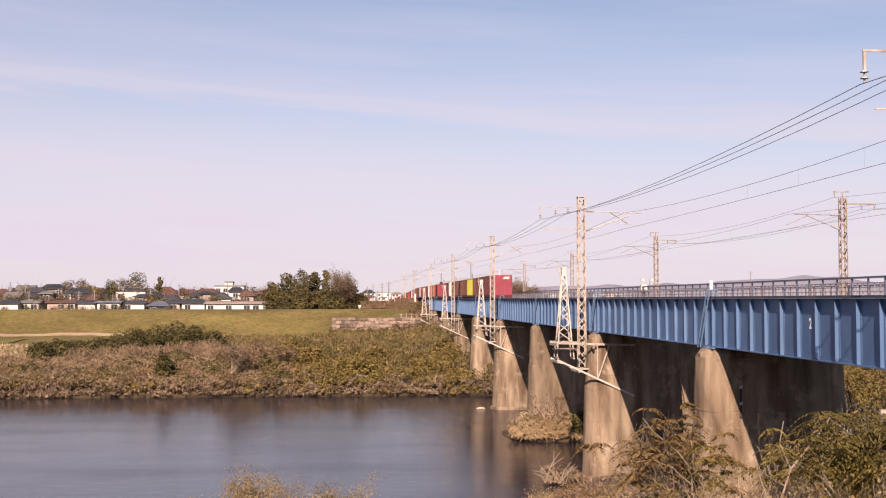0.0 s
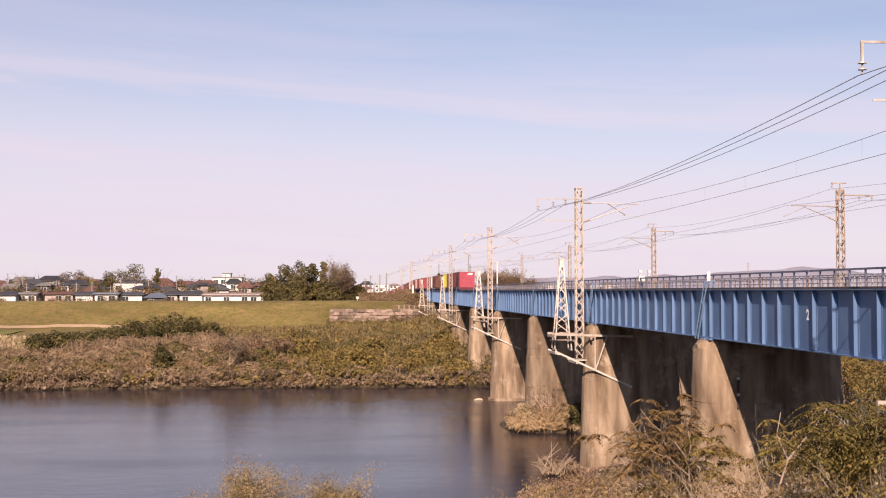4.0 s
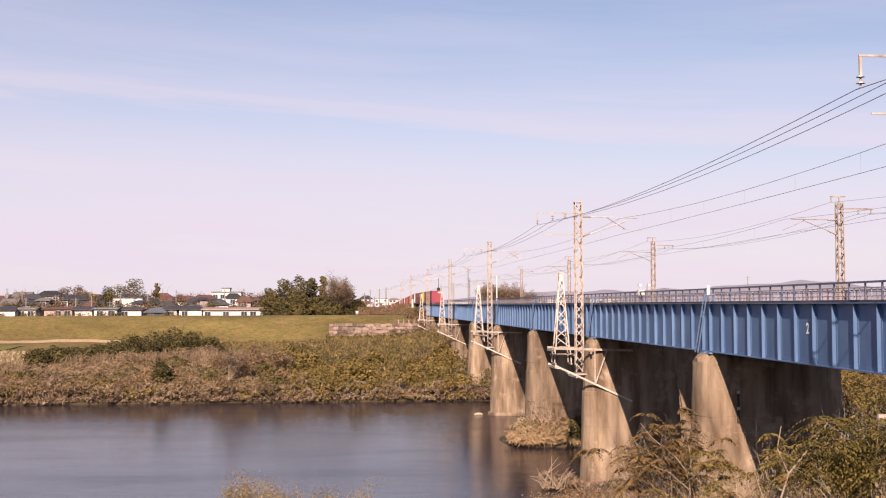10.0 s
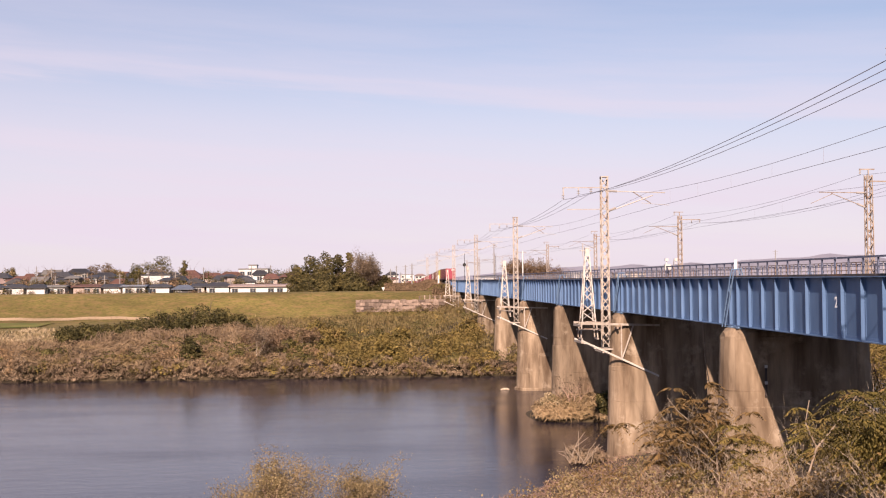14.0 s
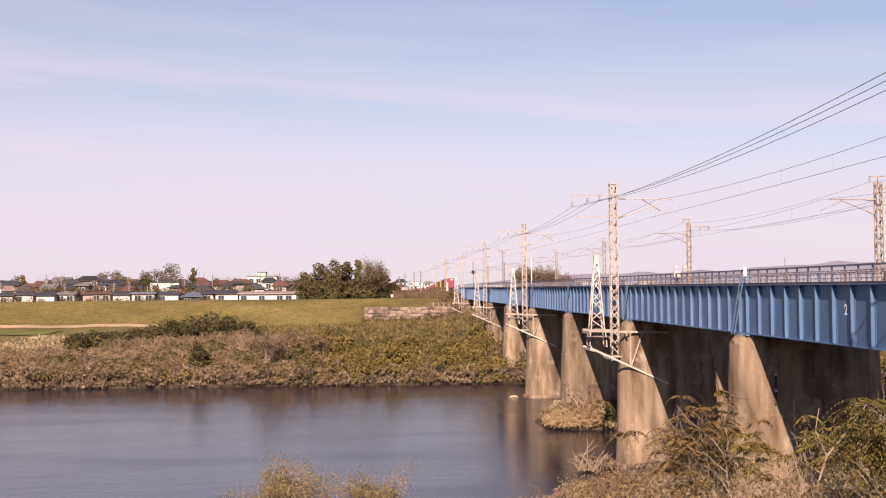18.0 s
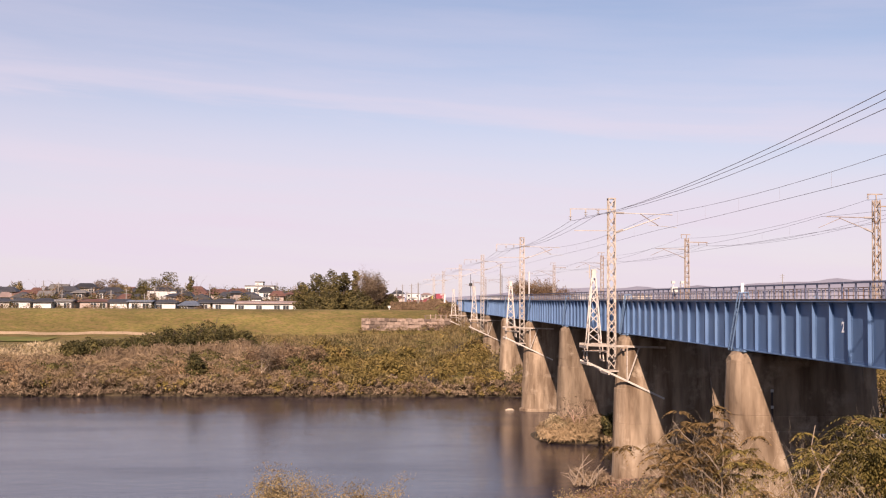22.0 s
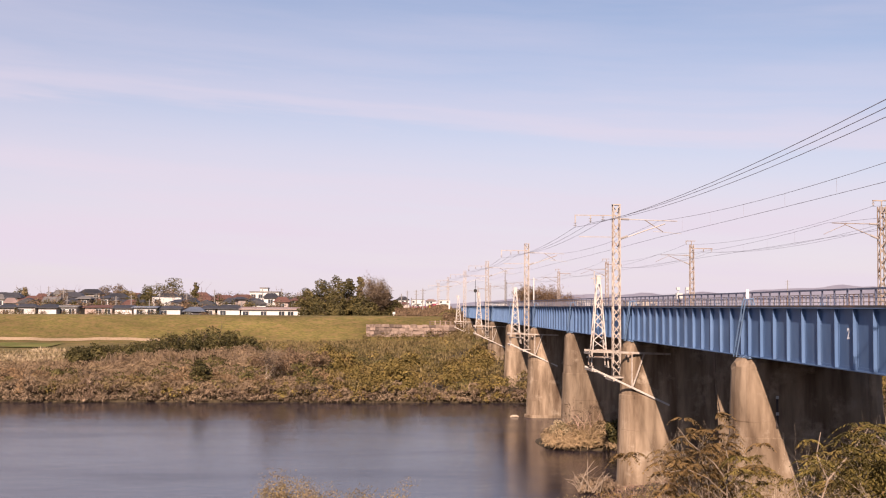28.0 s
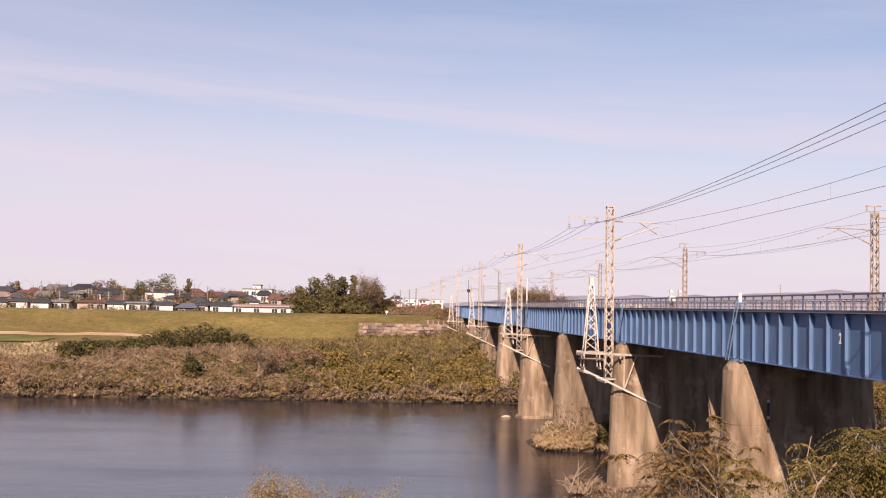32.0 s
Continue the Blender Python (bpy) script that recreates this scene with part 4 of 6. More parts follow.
def clumps(n, per, mat_name, name, label, where, size, r0, r1, stretch=1.6, squash=0.85, lift=0.5, low=0.12, hang=0.0):
    """Rounded heads of leaves over the ground, some standing higher: where(n) gives their places, r0 to r1 their breadth."""
    cx, cy = where(n)
    r = rng.uniform(r0, r1, len(cx))
    up = r * 0.5 + lift * r * rng.uniform(0, 1, len(cx)) ** 2
    k = len(cx) * per
    pick = rng.integers(0, len(cx), k)
    d = rng.normal(size=(k, 3))
    d[:, 2] = np.where(d[:, 2] < -0.35, -d[:, 2], d[:, 2])
    d /= np.linalg.norm(d, axis=1, keepdims=True)
    knob = 1 + 0.16 * np.sin(7 * d[:, 0] + 3 * cx[pick]) * np.sin(6 * d[:, 2] + 5 * cy[pick])
    rad = (r[pick] * knob * rng.uniform(0.8, 1.05, k))[:, None]
    c = np.stack([cx[pick], cy[pick], np.maximum(height(cx[pick], cy[pick]), low) + up[pick]], 1) + d * rad * np.array([1, 1, squash])
    ground_z = height(c[:, 0], c[:, 1])
    c[:, 2] = np.maximum(c[:, 2], np.maximum(ground_z, 0) + 0.06)
    v, q = leaves(c, size, 0.15, stretch, d * 2.2, hang)
    return tagged(new(name, fast_mesh(name, v, q, M[mat_name])), label, "undergrowth", kind="stuff")


def band(near, far, power, x0=-100, x1=120):
    def where(n):
        x = rng.uniform(x0, x1, n)
        return x, far_shore(x) + near + (far - near) * rng.uniform(0, 1, n) ** power
    return where


def chosen(where, test):
    def inner(n):
        x, y = where(n)
        keep = test(x, y)
        return x[keep], y[keep]
    return inner


def is_brown(x, y):
    return (lumps(x, y, 7, 5) * 5 + x + 11 + rng.normal(0, 2.0, len(x)) < 0) & (y < 206) & ~((x < -48) & (y > 184) & (y < 212))


# climbing vines over bushes, thick at the water's edge; withered to the side
GREEN = lambda x, y: ~is_brown(x, y)
clumps(1150, 150, "kudzu", "vine_cover", "yellow-green climbing vines smothering the far river bank", chosen(band(0.4, 26, 1.2), GREEN), 0.28, 0.6, 1.35, lift=0.9)
clumps(200, 140, "gold_vine", "golden_vines", "vines turned golden on the far river bank", chosen(band(0.4, 22, 1.1, -30, 60), lambda x, y: GREEN(x, y) & (lumps(x, y, 3.6, 12) > 0.45)), 0.28, 0.7, 1.4, lift=1.1)
clumps(560, 110, "kudzu", "upper_vines", "patches of vines among the weeds of the far bank", chosen(band(14, 70, 1.2), lambda x, y: GREEN(x, y) & (lumps(x, y, 6, 4) > 0.0) & ((x > -40) | (y < 170))), 0.29, 0.7, 1.5, lift=0.9)
clumps(300, 130, "dark_vine", "shaded_vines", "dark green vines between the yellow-green ones", chosen(band(1, 60, 1.0, -12, 60), lambda x, y: lumps(x, y, 4.5, 9) > 0.25), 0.29, 0.7, 1.5, lift=0.8)
xs, ys = chosen(band(10, 93, 1.1), lambda x, y: GREEN(x, y) & ((x > -45) | (y < 196)) & (y < 231 + 11 * np.clip((x + 30) / 25, 0, 1)))(130000)
hh = np.maximum(1.0 + 0.55 * lumps(xs, ys, 1.6, 2) + 0.45 * lumps(xs, ys, 6, 5) + 0.35 * lumps(xs, ys, 0.7, 1), 0.25) * np.clip((243 - ys) / 12, 0.45, 1)
mound(xs, ys, hh, 0.58, "weeds", "rank_weeds", "tall olive-brown weeds over the far floodplain", stretch=4.2, flat=0.0, upright=2.0)
clumps(420, 80, "kudzu", "edge_vines", "vines hanging over the far water's edge", chosen(band(-0.3, 3.2, 1.2), lambda x, y: (x > -14) | (lumps(x, y, 5, 3) > 0.45)), 0.28, 0.5, 1.1, lift=0.8)
clumps(1900, 80, "dry", "dry_vines", "withered brown vines matted on the far river bank", chosen(band(0.6, 46, 1.3, -100, 6), is_brown), 0.66, 0.5, 1.4, 8.0, 0.5, lift=0.25)
clumps(1300, 34, "dead_stem", "edge_brush", "withered grey-brown brush along the far water's edge", band(-0.5, 0.5, 1.0), 0.36, 0.3, 0.75, 3.6, lift=0.5)
clumps(620, 80, "dead_stem", "edge_tangle", "brown tangle hanging to the far water's edge", chosen(band(-0.35, 3.2, 1.2), lambda x, y: (x < -10) | (rng.uniform(0, 1, len(x)) < 0.35)), 0.52, 0.45, 0.95, 4.0, lift=0.7, low=0.75, hang=0.9)
clumps(460, 80, "weeds", "edge_weeds", "olive weeds hanging over the far water's edge", chosen(band(-0.2, 4.0, 1.0), lambda x, y: lumps(x, y, 2.6, 21) > 0.0), 0.46, 0.45, 1.0, 3.2, lift=0.9, low=0.75, hang=0.8)
clumps(200, 100, "dark_vine", "green_patches", "greener vines among the withered growth", chosen(band(3, 26, 1.0, -60, -10), lambda x, y: (lumps(x, y, 6, 8) > 0.5) | ((x > -27) & (y > 158))), 0.28, 0.6, 1.2, lift=0.8)
clumps(360, 100, "rust_leaf", "russet_vines", "russet vines tumbling to the far water's edge", chosen(band(0.2, 9, 1.2, -100, -8), lambda x, y: lumps(x, y, 4, 6) > 0.1), 0.40, 0.55, 1.15, 3.0, lift=1.0, hang=0.7)
clumps(170, 64, "dark_vine", "edge_dark_vines", "dark green vines at the far water's edge", chosen(band(0.2, 8, 1.0, -100, -14), lambda x, y: lumps(x, y, 3, 16) > 0.2), 0.34, 0.5, 1.1, 1.8, lift=0.6)
clumps(150, 70, "dark_vine", "dark_vines", "dark green vines in a hollow of the withered bank", chosen(lambda n: (rng.uniform(-31, -8, n), rng.uniform(155, 176, n)), lambda x, y: lumps(x, y, 5, 2) + 0.4 * lumps(x, y, 2, 4) > 0.0), 0.36, 0.7, 1.4, 1.8, lift=0.8)


def shrub_line(x):
    """The front of the evergreen shrubs, which slants away from the river."""
    return np.interp(x, [-50, -46, -24], [178, 181, 198])


clumps(150, 80, "dry", "draped_vines", "grey-brown vines draped over the shrubs", lambda n: (lambda x: (x, shrub_line(x) + rng.uniform(-7, -1.5, n)))(rng.uniform(-42, -21, n)), 0.55, 0.6, 1.3, 6.0, lift=0.7)
# arching stems of the withered vines before the shrubs
stems_ = Geo()
ra = random.Random(31)
for _ in range(330):
    x = ra.uniform(-43, -15)
    y = float(shrub_line(x)) + ra.uniform(-9, -1.5) - (12 if x > -24 else 0) * ra.random()
    a, h, w = ra.uniform(0, 6.28), ra.uniform(1.0, 2.4), ra.uniform(0.5, 1.3)
    z = float(height(x, y))
    stems_.path([(x, y, z), (x + w * 0.25 * math.cos(a), y + w * 0.25 * math.sin(a), z + h * 0.75), (x + w * 0.6 * math.cos(a), y + w * 0.6 * math.sin(a), z + h), (x + w * math.cos(a), y + w * math.sin(a), z + h * 0.8), (x + w * 1.25 * math.cos(a), y + w * 1.25 * math.sin(a), z + h * 0.3)], [0.055, 0.05, 0.045, 0.04, 0.03], 4)
tagged(new("arching_stems", stems_.mesh("arching_stems", M["dead_stem"])), "pale withered stems arching over the dry growth", "undergrowth", kind="stuff")
# pale dry reeds
xs, ys = sample(17000, -88, -48.5, 177, 197)
keep = ys < 197 - 6 * np.clip((xs + 56) / 8, 0, 1)
xs, ys = xs[keep], ys[keep]
up = 1.25 + 0.5 * lumps(xs, ys, 3, 2)
k = rng.uniform(0, 1, len(xs)) ** 0.7
c = np.stack([xs, ys, height(xs, ys) + up * k * 1.05], 1)
v, q = leaves(c, 0.75, 0.0, 6.0, upright=1.5)
tagged(new("dry_reeds", fast_mesh("dry_reeds", v, q, M["reed"])), "pale straw-coloured reeds on the far floodplain", "reeds", kind="stuff")


def limb(g, p, d, length, r, depth, rr, tips, bend=0.25, forks=(2, 3)):
    """A forking limb; its tips are collected."""
    pts, radii = [Vector(p)], [r]
    d = Vector(d).normalized()
    n = 4
    for i in range(n):
        d = (d + Vector((rr.uniform(-bend, bend), rr.uniform(-bend, bend), rr.uniform(-bend * 0.4, bend)))).normalized()
        pts.append(pts[-1] + d * (length / n))
        radii.append(r * (1 - 0.62 * (i + 1) / n))
    g.path(pts, radii, 5 if r > 0.05 else 3)
    tips.append((pts[-1], d, depth))
    if depth > 0:
        for _ in range(rr.randint(*forks)):
            k = rr.randint(2, n)
            a = Vector((rr.uniform(-1, 1), rr.uniform(-1, 1), rr.uniform(-0.2, 0.9)))
            limb(g, pts[k], (d + a * 0.9).normalized(), length * rr.uniform(0.5, 0.75), radii[k] * 0.75, depth - 1, rr, tips, bend, forks)


def crown_points(blobs, n):
    """Points in the outer shells of rounded clumps, with the ways outwards."""
    vol = np.array([b[3] * b[4] * b[5] for b in blobs])
    pick = rng.choice(len(blobs), n, p=vol / vol.sum())
    b = np.array(blobs)[pick]
    d = rng.normal(size=(n, 3)); d /= np.linalg.norm(d, axis=1, keepdims=True)
    r = rng.uniform(0.35, 1.0, (n, 1)) ** 0.45
    wob = 1 + 0.22 * np.sin(5 * d[:, :1] + b[:, :1]) * np.sin(6 * d[:, 2:3] + b[:, 1:2])
    return b[:, :3] + d * r * wob * b[:, 3:6], d


def tree(name, label, category, at, tall, wide, mat, n, size, seed, low=0.15, limbs=7, bark="bark", group="", airy=False, cone=False, trunk=0.03):
    """Trunk and limbs, and a crown of many leaf clumps in uneven boughs."""
    rr = random.Random(seed)
    x, y = at
    z0 = float(height(x, y))
    t = thing(name, label, category, (x, y, z0 - 0.1), group)
    g, tips = Geo(), []
    lean = Vector((rr.uniform(-0.06, 0.06), rr.uniform(-0.06, 0.06), 1))
    top = tall * (0.92 if cone else 0.6)
    g.path([(0, 0, 0), lean * top * 0.5, lean * top], [tall * trunk, tall * trunk * 0.75, tall * trunk * 0.25], 7)
    for i in range(limbs):
        k = low + (0.95 - low) * i / limbs
        a = rr.uniform(0, 6.28)
        limb(g, lean * top * k, (math.cos(a), math.sin(a), rr.uniform(0.5, 1.3)), wide * rr.uniform(0.35, 0.6), tall * trunk * 0.4, 2 if airy else 1, rr, tips, 0.3)
    part("trunk", g, M[bark], t)
    blobs = []
    for i in range(13):
        k = i / 12
        zc = tall * (low + (0.93 - low) * k)
        prof = (1.02 - k) ** 0.8 if cone else math.sin(math.pi * min(0.97, 0.22 + 0.72 * k)) ** 0.7
        a, r = rr.uniform(0, 6.28), wide / 2 * prof * rr.uniform(0.25, 0.75)
        s = wide / 2 * (0.30 + 0.28 * prof) * rr.uniform(0.75, 1.2) * (0.75 if cone else 1)
        blobs.append((math.cos(a) * r, math.sin(a) * r, zc, s, s, s * rr.uniform(0.6, 0.95)))
    pts, out = crown_points(blobs, n)
    if airy:
        tp = np.array([tuple(p) for p, d, dd in tips])
        pts2 = tp[rng.integers(0, len(tp), n)] + rng.normal(0, wide * 0.05, (n, 3))
        pts, out = np.concatenate([pts[: n // 3], pts2]), np.concatenate([out[: n // 3], rng.normal(size=(n, 3))])
    keep = pts[:, 2] > 0.1
    v, q = leaves(pts[keep], size, 0.1, 1.6, out[keep])
    part("crown", fast_mesh("crown", v, q, M[mat]), None, t)
    return t


# dark evergreen shrubs standing over the dry growth
SHRUBS = "evergreen shrubs on the far bank"
for i, (x, y, tall, wide) in enumerate(((-48, 184, 2.5, 4), (-45.5, 186, 2.7, 4.5), (-43, 189, 2.5, 4.5), (-40.5, 191, 2.7, 5), (-37.5, 194.5, 3.4, 5.5), (-35, 196, 3.9, 6), (-32, 198, 4.5, 6.5), (-29, 200, 5.0, 7), (-26.3, 201, 4.4, 6), (-23.6, 203, 3.3, 5),
                                        (-41, 186, 2.4, 4.5), (-36, 189.5, 3.0, 5), (-31.5, 193, 3.6, 5.5), (-27.5, 196.5, 3.4, 5.5), (-47, 180.5, 2.5, 4), (-44, 182.5, 2.6, 4.5), (-38.5, 187, 2.6, 5), (-33.5, 191, 3.2, 5))):
    tree("evergreen_shrub", "dense dark green shrub on the far floodplain", "shrub", (x, y), tall, wide, "shrub", 2600, 0.34, 40 + i, 0.12, 5, group=SHRUBS)
tree("evergreen_shrub", "small dark green bush at the far water's edge", "shrub", (-24.2, 153.5), 3.3, 3.6, "shrub", 1900, 0.3, 60, 0.1, 4, group=SHRUBS)
tree("bare_sapling", "leaning pale sapling with few brown leaves", "tree", (-15.5, 153.0), 5.2, 4.2, "autumn", 700, 0.2, 61, 0.3, 9, "bark_pale", airy=True, trunk=0.016)
for i, (x, y) in enumerate(((10, 160), (4, 172), (-6, 166), (14.5, 178), (-9, 186), (1, 155))):
    tree("vine_covered_bush", "bush smothered by yellow-green vines", "bush", (x, y), 2.6 + (i % 3) * 0.4, 4.5, "kudzu", 1500, 0.36, 70 + i, 0.1, 3, group="bushes under the vines")

# ================= trees behind the levee =================
CLUMP = "trees of the clump behind the levee"
for i, (x, y, top, wide, m) in enumerate(((-19.0, 288, 16.6, 6.2, "conifer"), (-15.8, 291, 18.6, 7, "conifer"), (-11.6, 289, 19.8, 7.5, "conifer"), (-9.0, 292, 19.4, 5, "conifer"), (-6.4, 291, 20.0, 3.8, "conifer"),
                                          (0.4, 289, 15.2, 6.0, "conifer"), (-4.5, 286, 14.8, 6.5, "conifer"), (-13.5, 284, 14.2, 7, "conifer"), (3.0, 293, 13.4, 5, "conifer"))):
    tree("evergreen_tree", "dense dark evergreen tree behind the levee", "tree", (x, y), top - 8.2, wide, m, 7500, 0.36, 80 + i, 0.12, 5, group=CLUMP)
for i, (x, y, tall, wide, m, cone) in enumerate(((-78, 402, 10.5, 9, "conifer", False), (-74, 405, 12.0, 9, "conifer", False), (-83, 408, 9.5, 8, "shrub", False), (-66.5, 410, 11.5, 5.5, "conifer", True),
                                                 (-92, 404, 10.0, 8, "autumn", False), (-97, 409, 9.5, 8, "autumn", False), (-88, 399, 8.0, 7, "yellow", False), (-122, 398, 9.0, 6, "yellow", True),
                                                 (-38, 420, 7.5, 6, "conifer", False), (-29, 418, 7.0, 6, "conifer", False), (-60, 420, 7, 6, "autumn", False), (-128, 412, 8, 8, "conifer", False))):
    tree("town_tree", "garden tree among the houses beyond the levee", "tree", (x, y), tall, wide, m, 3200, 0.42, 110 + i, 0.2, 5, group="trees of the town", cone=cone)

rr_ = random.Random(77)
for i in range(110):
    y = rr_.choice((313, 316, 318, 330, 342, 352, 378, 388))
    x = rr_.uniform(-0.30, -0.065) * y
    m = rr_.choice(("conifer", "autumn", "shrub", "brush", "autumn", "dark_vine"))
    tall = rr_.uniform(4.0, 5.5) if y < 345 else rr_.uniform(5.5, 8.5)
    tree("garden_shrub", "garden shrub or small tree between the houses", "tree", (x, y), tall, tall * rr_.uniform(0.8, 1.3), m, 700, 0.40, 500 + i, 0.12, 3, group="garden growth of the town", cone=rr_.random() < 0.25)

for i in range(40):
    y = rr_.uniform(299.0, 301.5)
    x = rr_.uniform(-0.34, -0.13) * y
    tall = rr_.uniform(1.9, 3.0)
    tree("hedge_bush", "low garden bush before the first row of houses", "bush", (x, y), tall, tall * rr_.uniform(0.9, 1.8), rr_.choice(("shrub", "autumn", "brush", "conifer", "rust_leaf")), 260, 0.30, 600 + i, 0.1, 3, group="garden growth of the town")

# brown brush on the railway bank beyond the bridge
xs, ys = sample(24000, 2.5, 15.5, 255, 330)
c_h = np.clip(11.3 - height(xs, ys), 0.7, 3.0) * smooth((ys - 254) / 26) * (1 + 0.22 * lumps(xs, ys, 2.4, 2)) + 0.25
c_h *= 1 - 0.75 * smooth((xs - 10.5) / 3) * smooth((268 - ys) / 8)
mound(xs, ys, c_h, 0.5, "brush", "bank_brush", "dry brown brush on the slope of the railway bank", stretch=4.5, flat=0.0, upright=1.2)
xs, ys = sample(5000, 37.5, 52, 258, 330)
mound(xs, ys, np.maximum(1.2 + 0.8 * lumps(xs, ys, 3.2, 2), 0.3), 0.5, "kudzu", "bank_weeds", "weeds on the slope of the railway bank")

# ================= the revetment and the town =================
revet = thing("stone_revetment", "old stone block retaining wall in the levee beside the bridge", "retaining wall", kind="structure")
part("backing", Geo().box(-3.9, 243.25, 5.4, 14.6, 244.6, 8.35), M["stone"], revet)
rr_ = random.Random(5)
stone_meshes = []
for k in range(8):
    w_, h_ = rr_.uniform(0.95, 1.18), rr_.uniform(0.6, 0.68)
    g = Geo().box(0.02, 0.0, 0.02, w_, 0.3, h_)
    g.v = [(x + rr_.uniform(-0.05, 0.05), y + rr_.uniform(-0.06, 0.06) * (y < 0.1), z + rr_.uniform(-0.04, 0.04)) for x, y, z in g.v]
    stone_meshes.append(g.mesh("stone_block", M["stone"]))
for row in range(4):
    x_ = -3.9
    while x_ < 13.6:
        step = rr_.uniform(0.75, 1.75)
        if rr_.random() > (0.14 if row in (1, 2) else 0.05):
            part("stone_block", stone_meshes[rr_.randrange(8)], None, revet, at=Matrix.Translation((x_, 242.95 + rr_.uniform(0, 0.13), 5.8 + 0.7 * row + rr_.uniform(-0.05, 0.03))) @ Matrix.Diagonal((step / 1.15, 1, rr_.uniform(0.85, 1.02), 1)))
        x_ += step
clumps(90, 60, "brush", "abutment_brush", "dry brush on the slope under the bridge end", lambda n: (rng.uniform(13.2, 18, n), rng.uniform(243.5, 254, n)), 0.34, 0.5, 1.2, 2.6)
clumps(120, 60, "weeds", "abutment_weeds", "weeds on the slope under the bridge end", lambda n: (rng.uniform(13.5, 26, n), rng.uniform(226, 252, n)), 0.34, 0.6, 1.3, 2.6)
clumps(34, 40, "weeds", "wall_weeds", "weeds growing along the foot of the stone wall", lambda n: (rng.uniform(-4.5, 14.5, n), rng.uniform(241.4, 242.8, n)), 0.32, 0.4, 1.0, 2.6)
clumps(14, 40, "brush", "wall_brush", "brown brush over the end of the stone wall", lambda n: (rng.uniform(9.5, 15, n), rng.uniform(242.0, 244.5, n)), 0.36, 0.6, 1.3, 2.6)
fence = thing("concrete_fence", "weathered concrete post fence on the revetment", "fence")
for k in range(5):
    part("post", Geo().box(9.5 + k * 1.1 - 0.12, 243.3, 8.3, 9.5 + k * 1.1 + 0.12, 243.5, 9.2 + 0.12 * (k % 3)), M["stone"], fence)
for z in (8.7, 9.1):
    part("rail", Geo().box(9.62, 243.34, z, 13.78, 243.46, z + 0.13), M["stone"], fence)
post = thing("white_marker_post", "small white marker post on the levee crest", "marker post", (2.0, 256.5, 10.0))
part("post", Geo().box(-0.08, -0.08, 0, 0.08, 0.08, 0.7), M["white"], post)
part("plate", Geo().box(-0.3, -0.1, 0.55, 0.3, -0.081, 1.05), M["white"], post)

WALLS = {"white": M["white"], "cream": surface("cream_render", (0.62, 0.56, 0.48), (0.74, 0.68, 0.60), 1.5, 0.85), "pink": surface("pinkish_cladding", (0.55, 0.45, 0.41), (0.66, 0.55, 0.50), 1.5, 0.8),
         "dark": surface("dark_cladding", (0.07, 0.065, 0.07), (0.12, 0.11, 0.11), 1.5, 0.7), "brown": surface("brown_cladding", (0.24, 0.15, 0.10), (0.32, 0.22, 0.15), 1.5, 0.8)}
ROOFS = {"dark": surface("dark_roof_tiles", (0.05, 0.05, 0.06), (0.10, 0.10, 0.11), 2.0, 0.5, bump=0.3, piece=0.2), "red": surface("red_brown_roof_tiles", (0.17, 0.085, 0.07), (0.24, 0.125, 0.10), 2.0, 0.6, bump=0.3),
         "blue": surface("blue_grey_metal_roof", (0.13, 0.16, 0.22), (0.20, 0.23, 0.29), 2.0, 0.45), "grey": surface("grey_roof_tiles", (0.20, 0.19, 0.19), (0.29, 0.28, 0.27), 2.0, 0.6),
         "rose": surface("faded_metal_roof", (0.42, 0.30, 0.27), (0.52, 0.39, 0.35), 1.5, 0.55)}
glass = surface("window_glass", (0.04, 0.05, 0.06), (0.09, 0.10, 0.12), 0.4, 0.12, bump=0)
pane_mesh = Geo().box(-0.72, -0.03, -0.66, 0.72, 0.0, 0.62).mesh("pane", glass)
frame_mesh = Geo().box(-0.8, -0.05, -0.74, -0.721, 0.02, 0.70).box(0.721, -0.05, -0.74, 0.8, 0.02, 0.70).box(-0.72, -0.05, 0.621, 0.72, 0.02, 0.70).box(-0.72, -0.05, -0.74, 0.72, 0.02, -0.661).box(-0.03, -0.045, -0.66, 0.03, -0.031, 0.62).mesh("window_frame", M["white"])


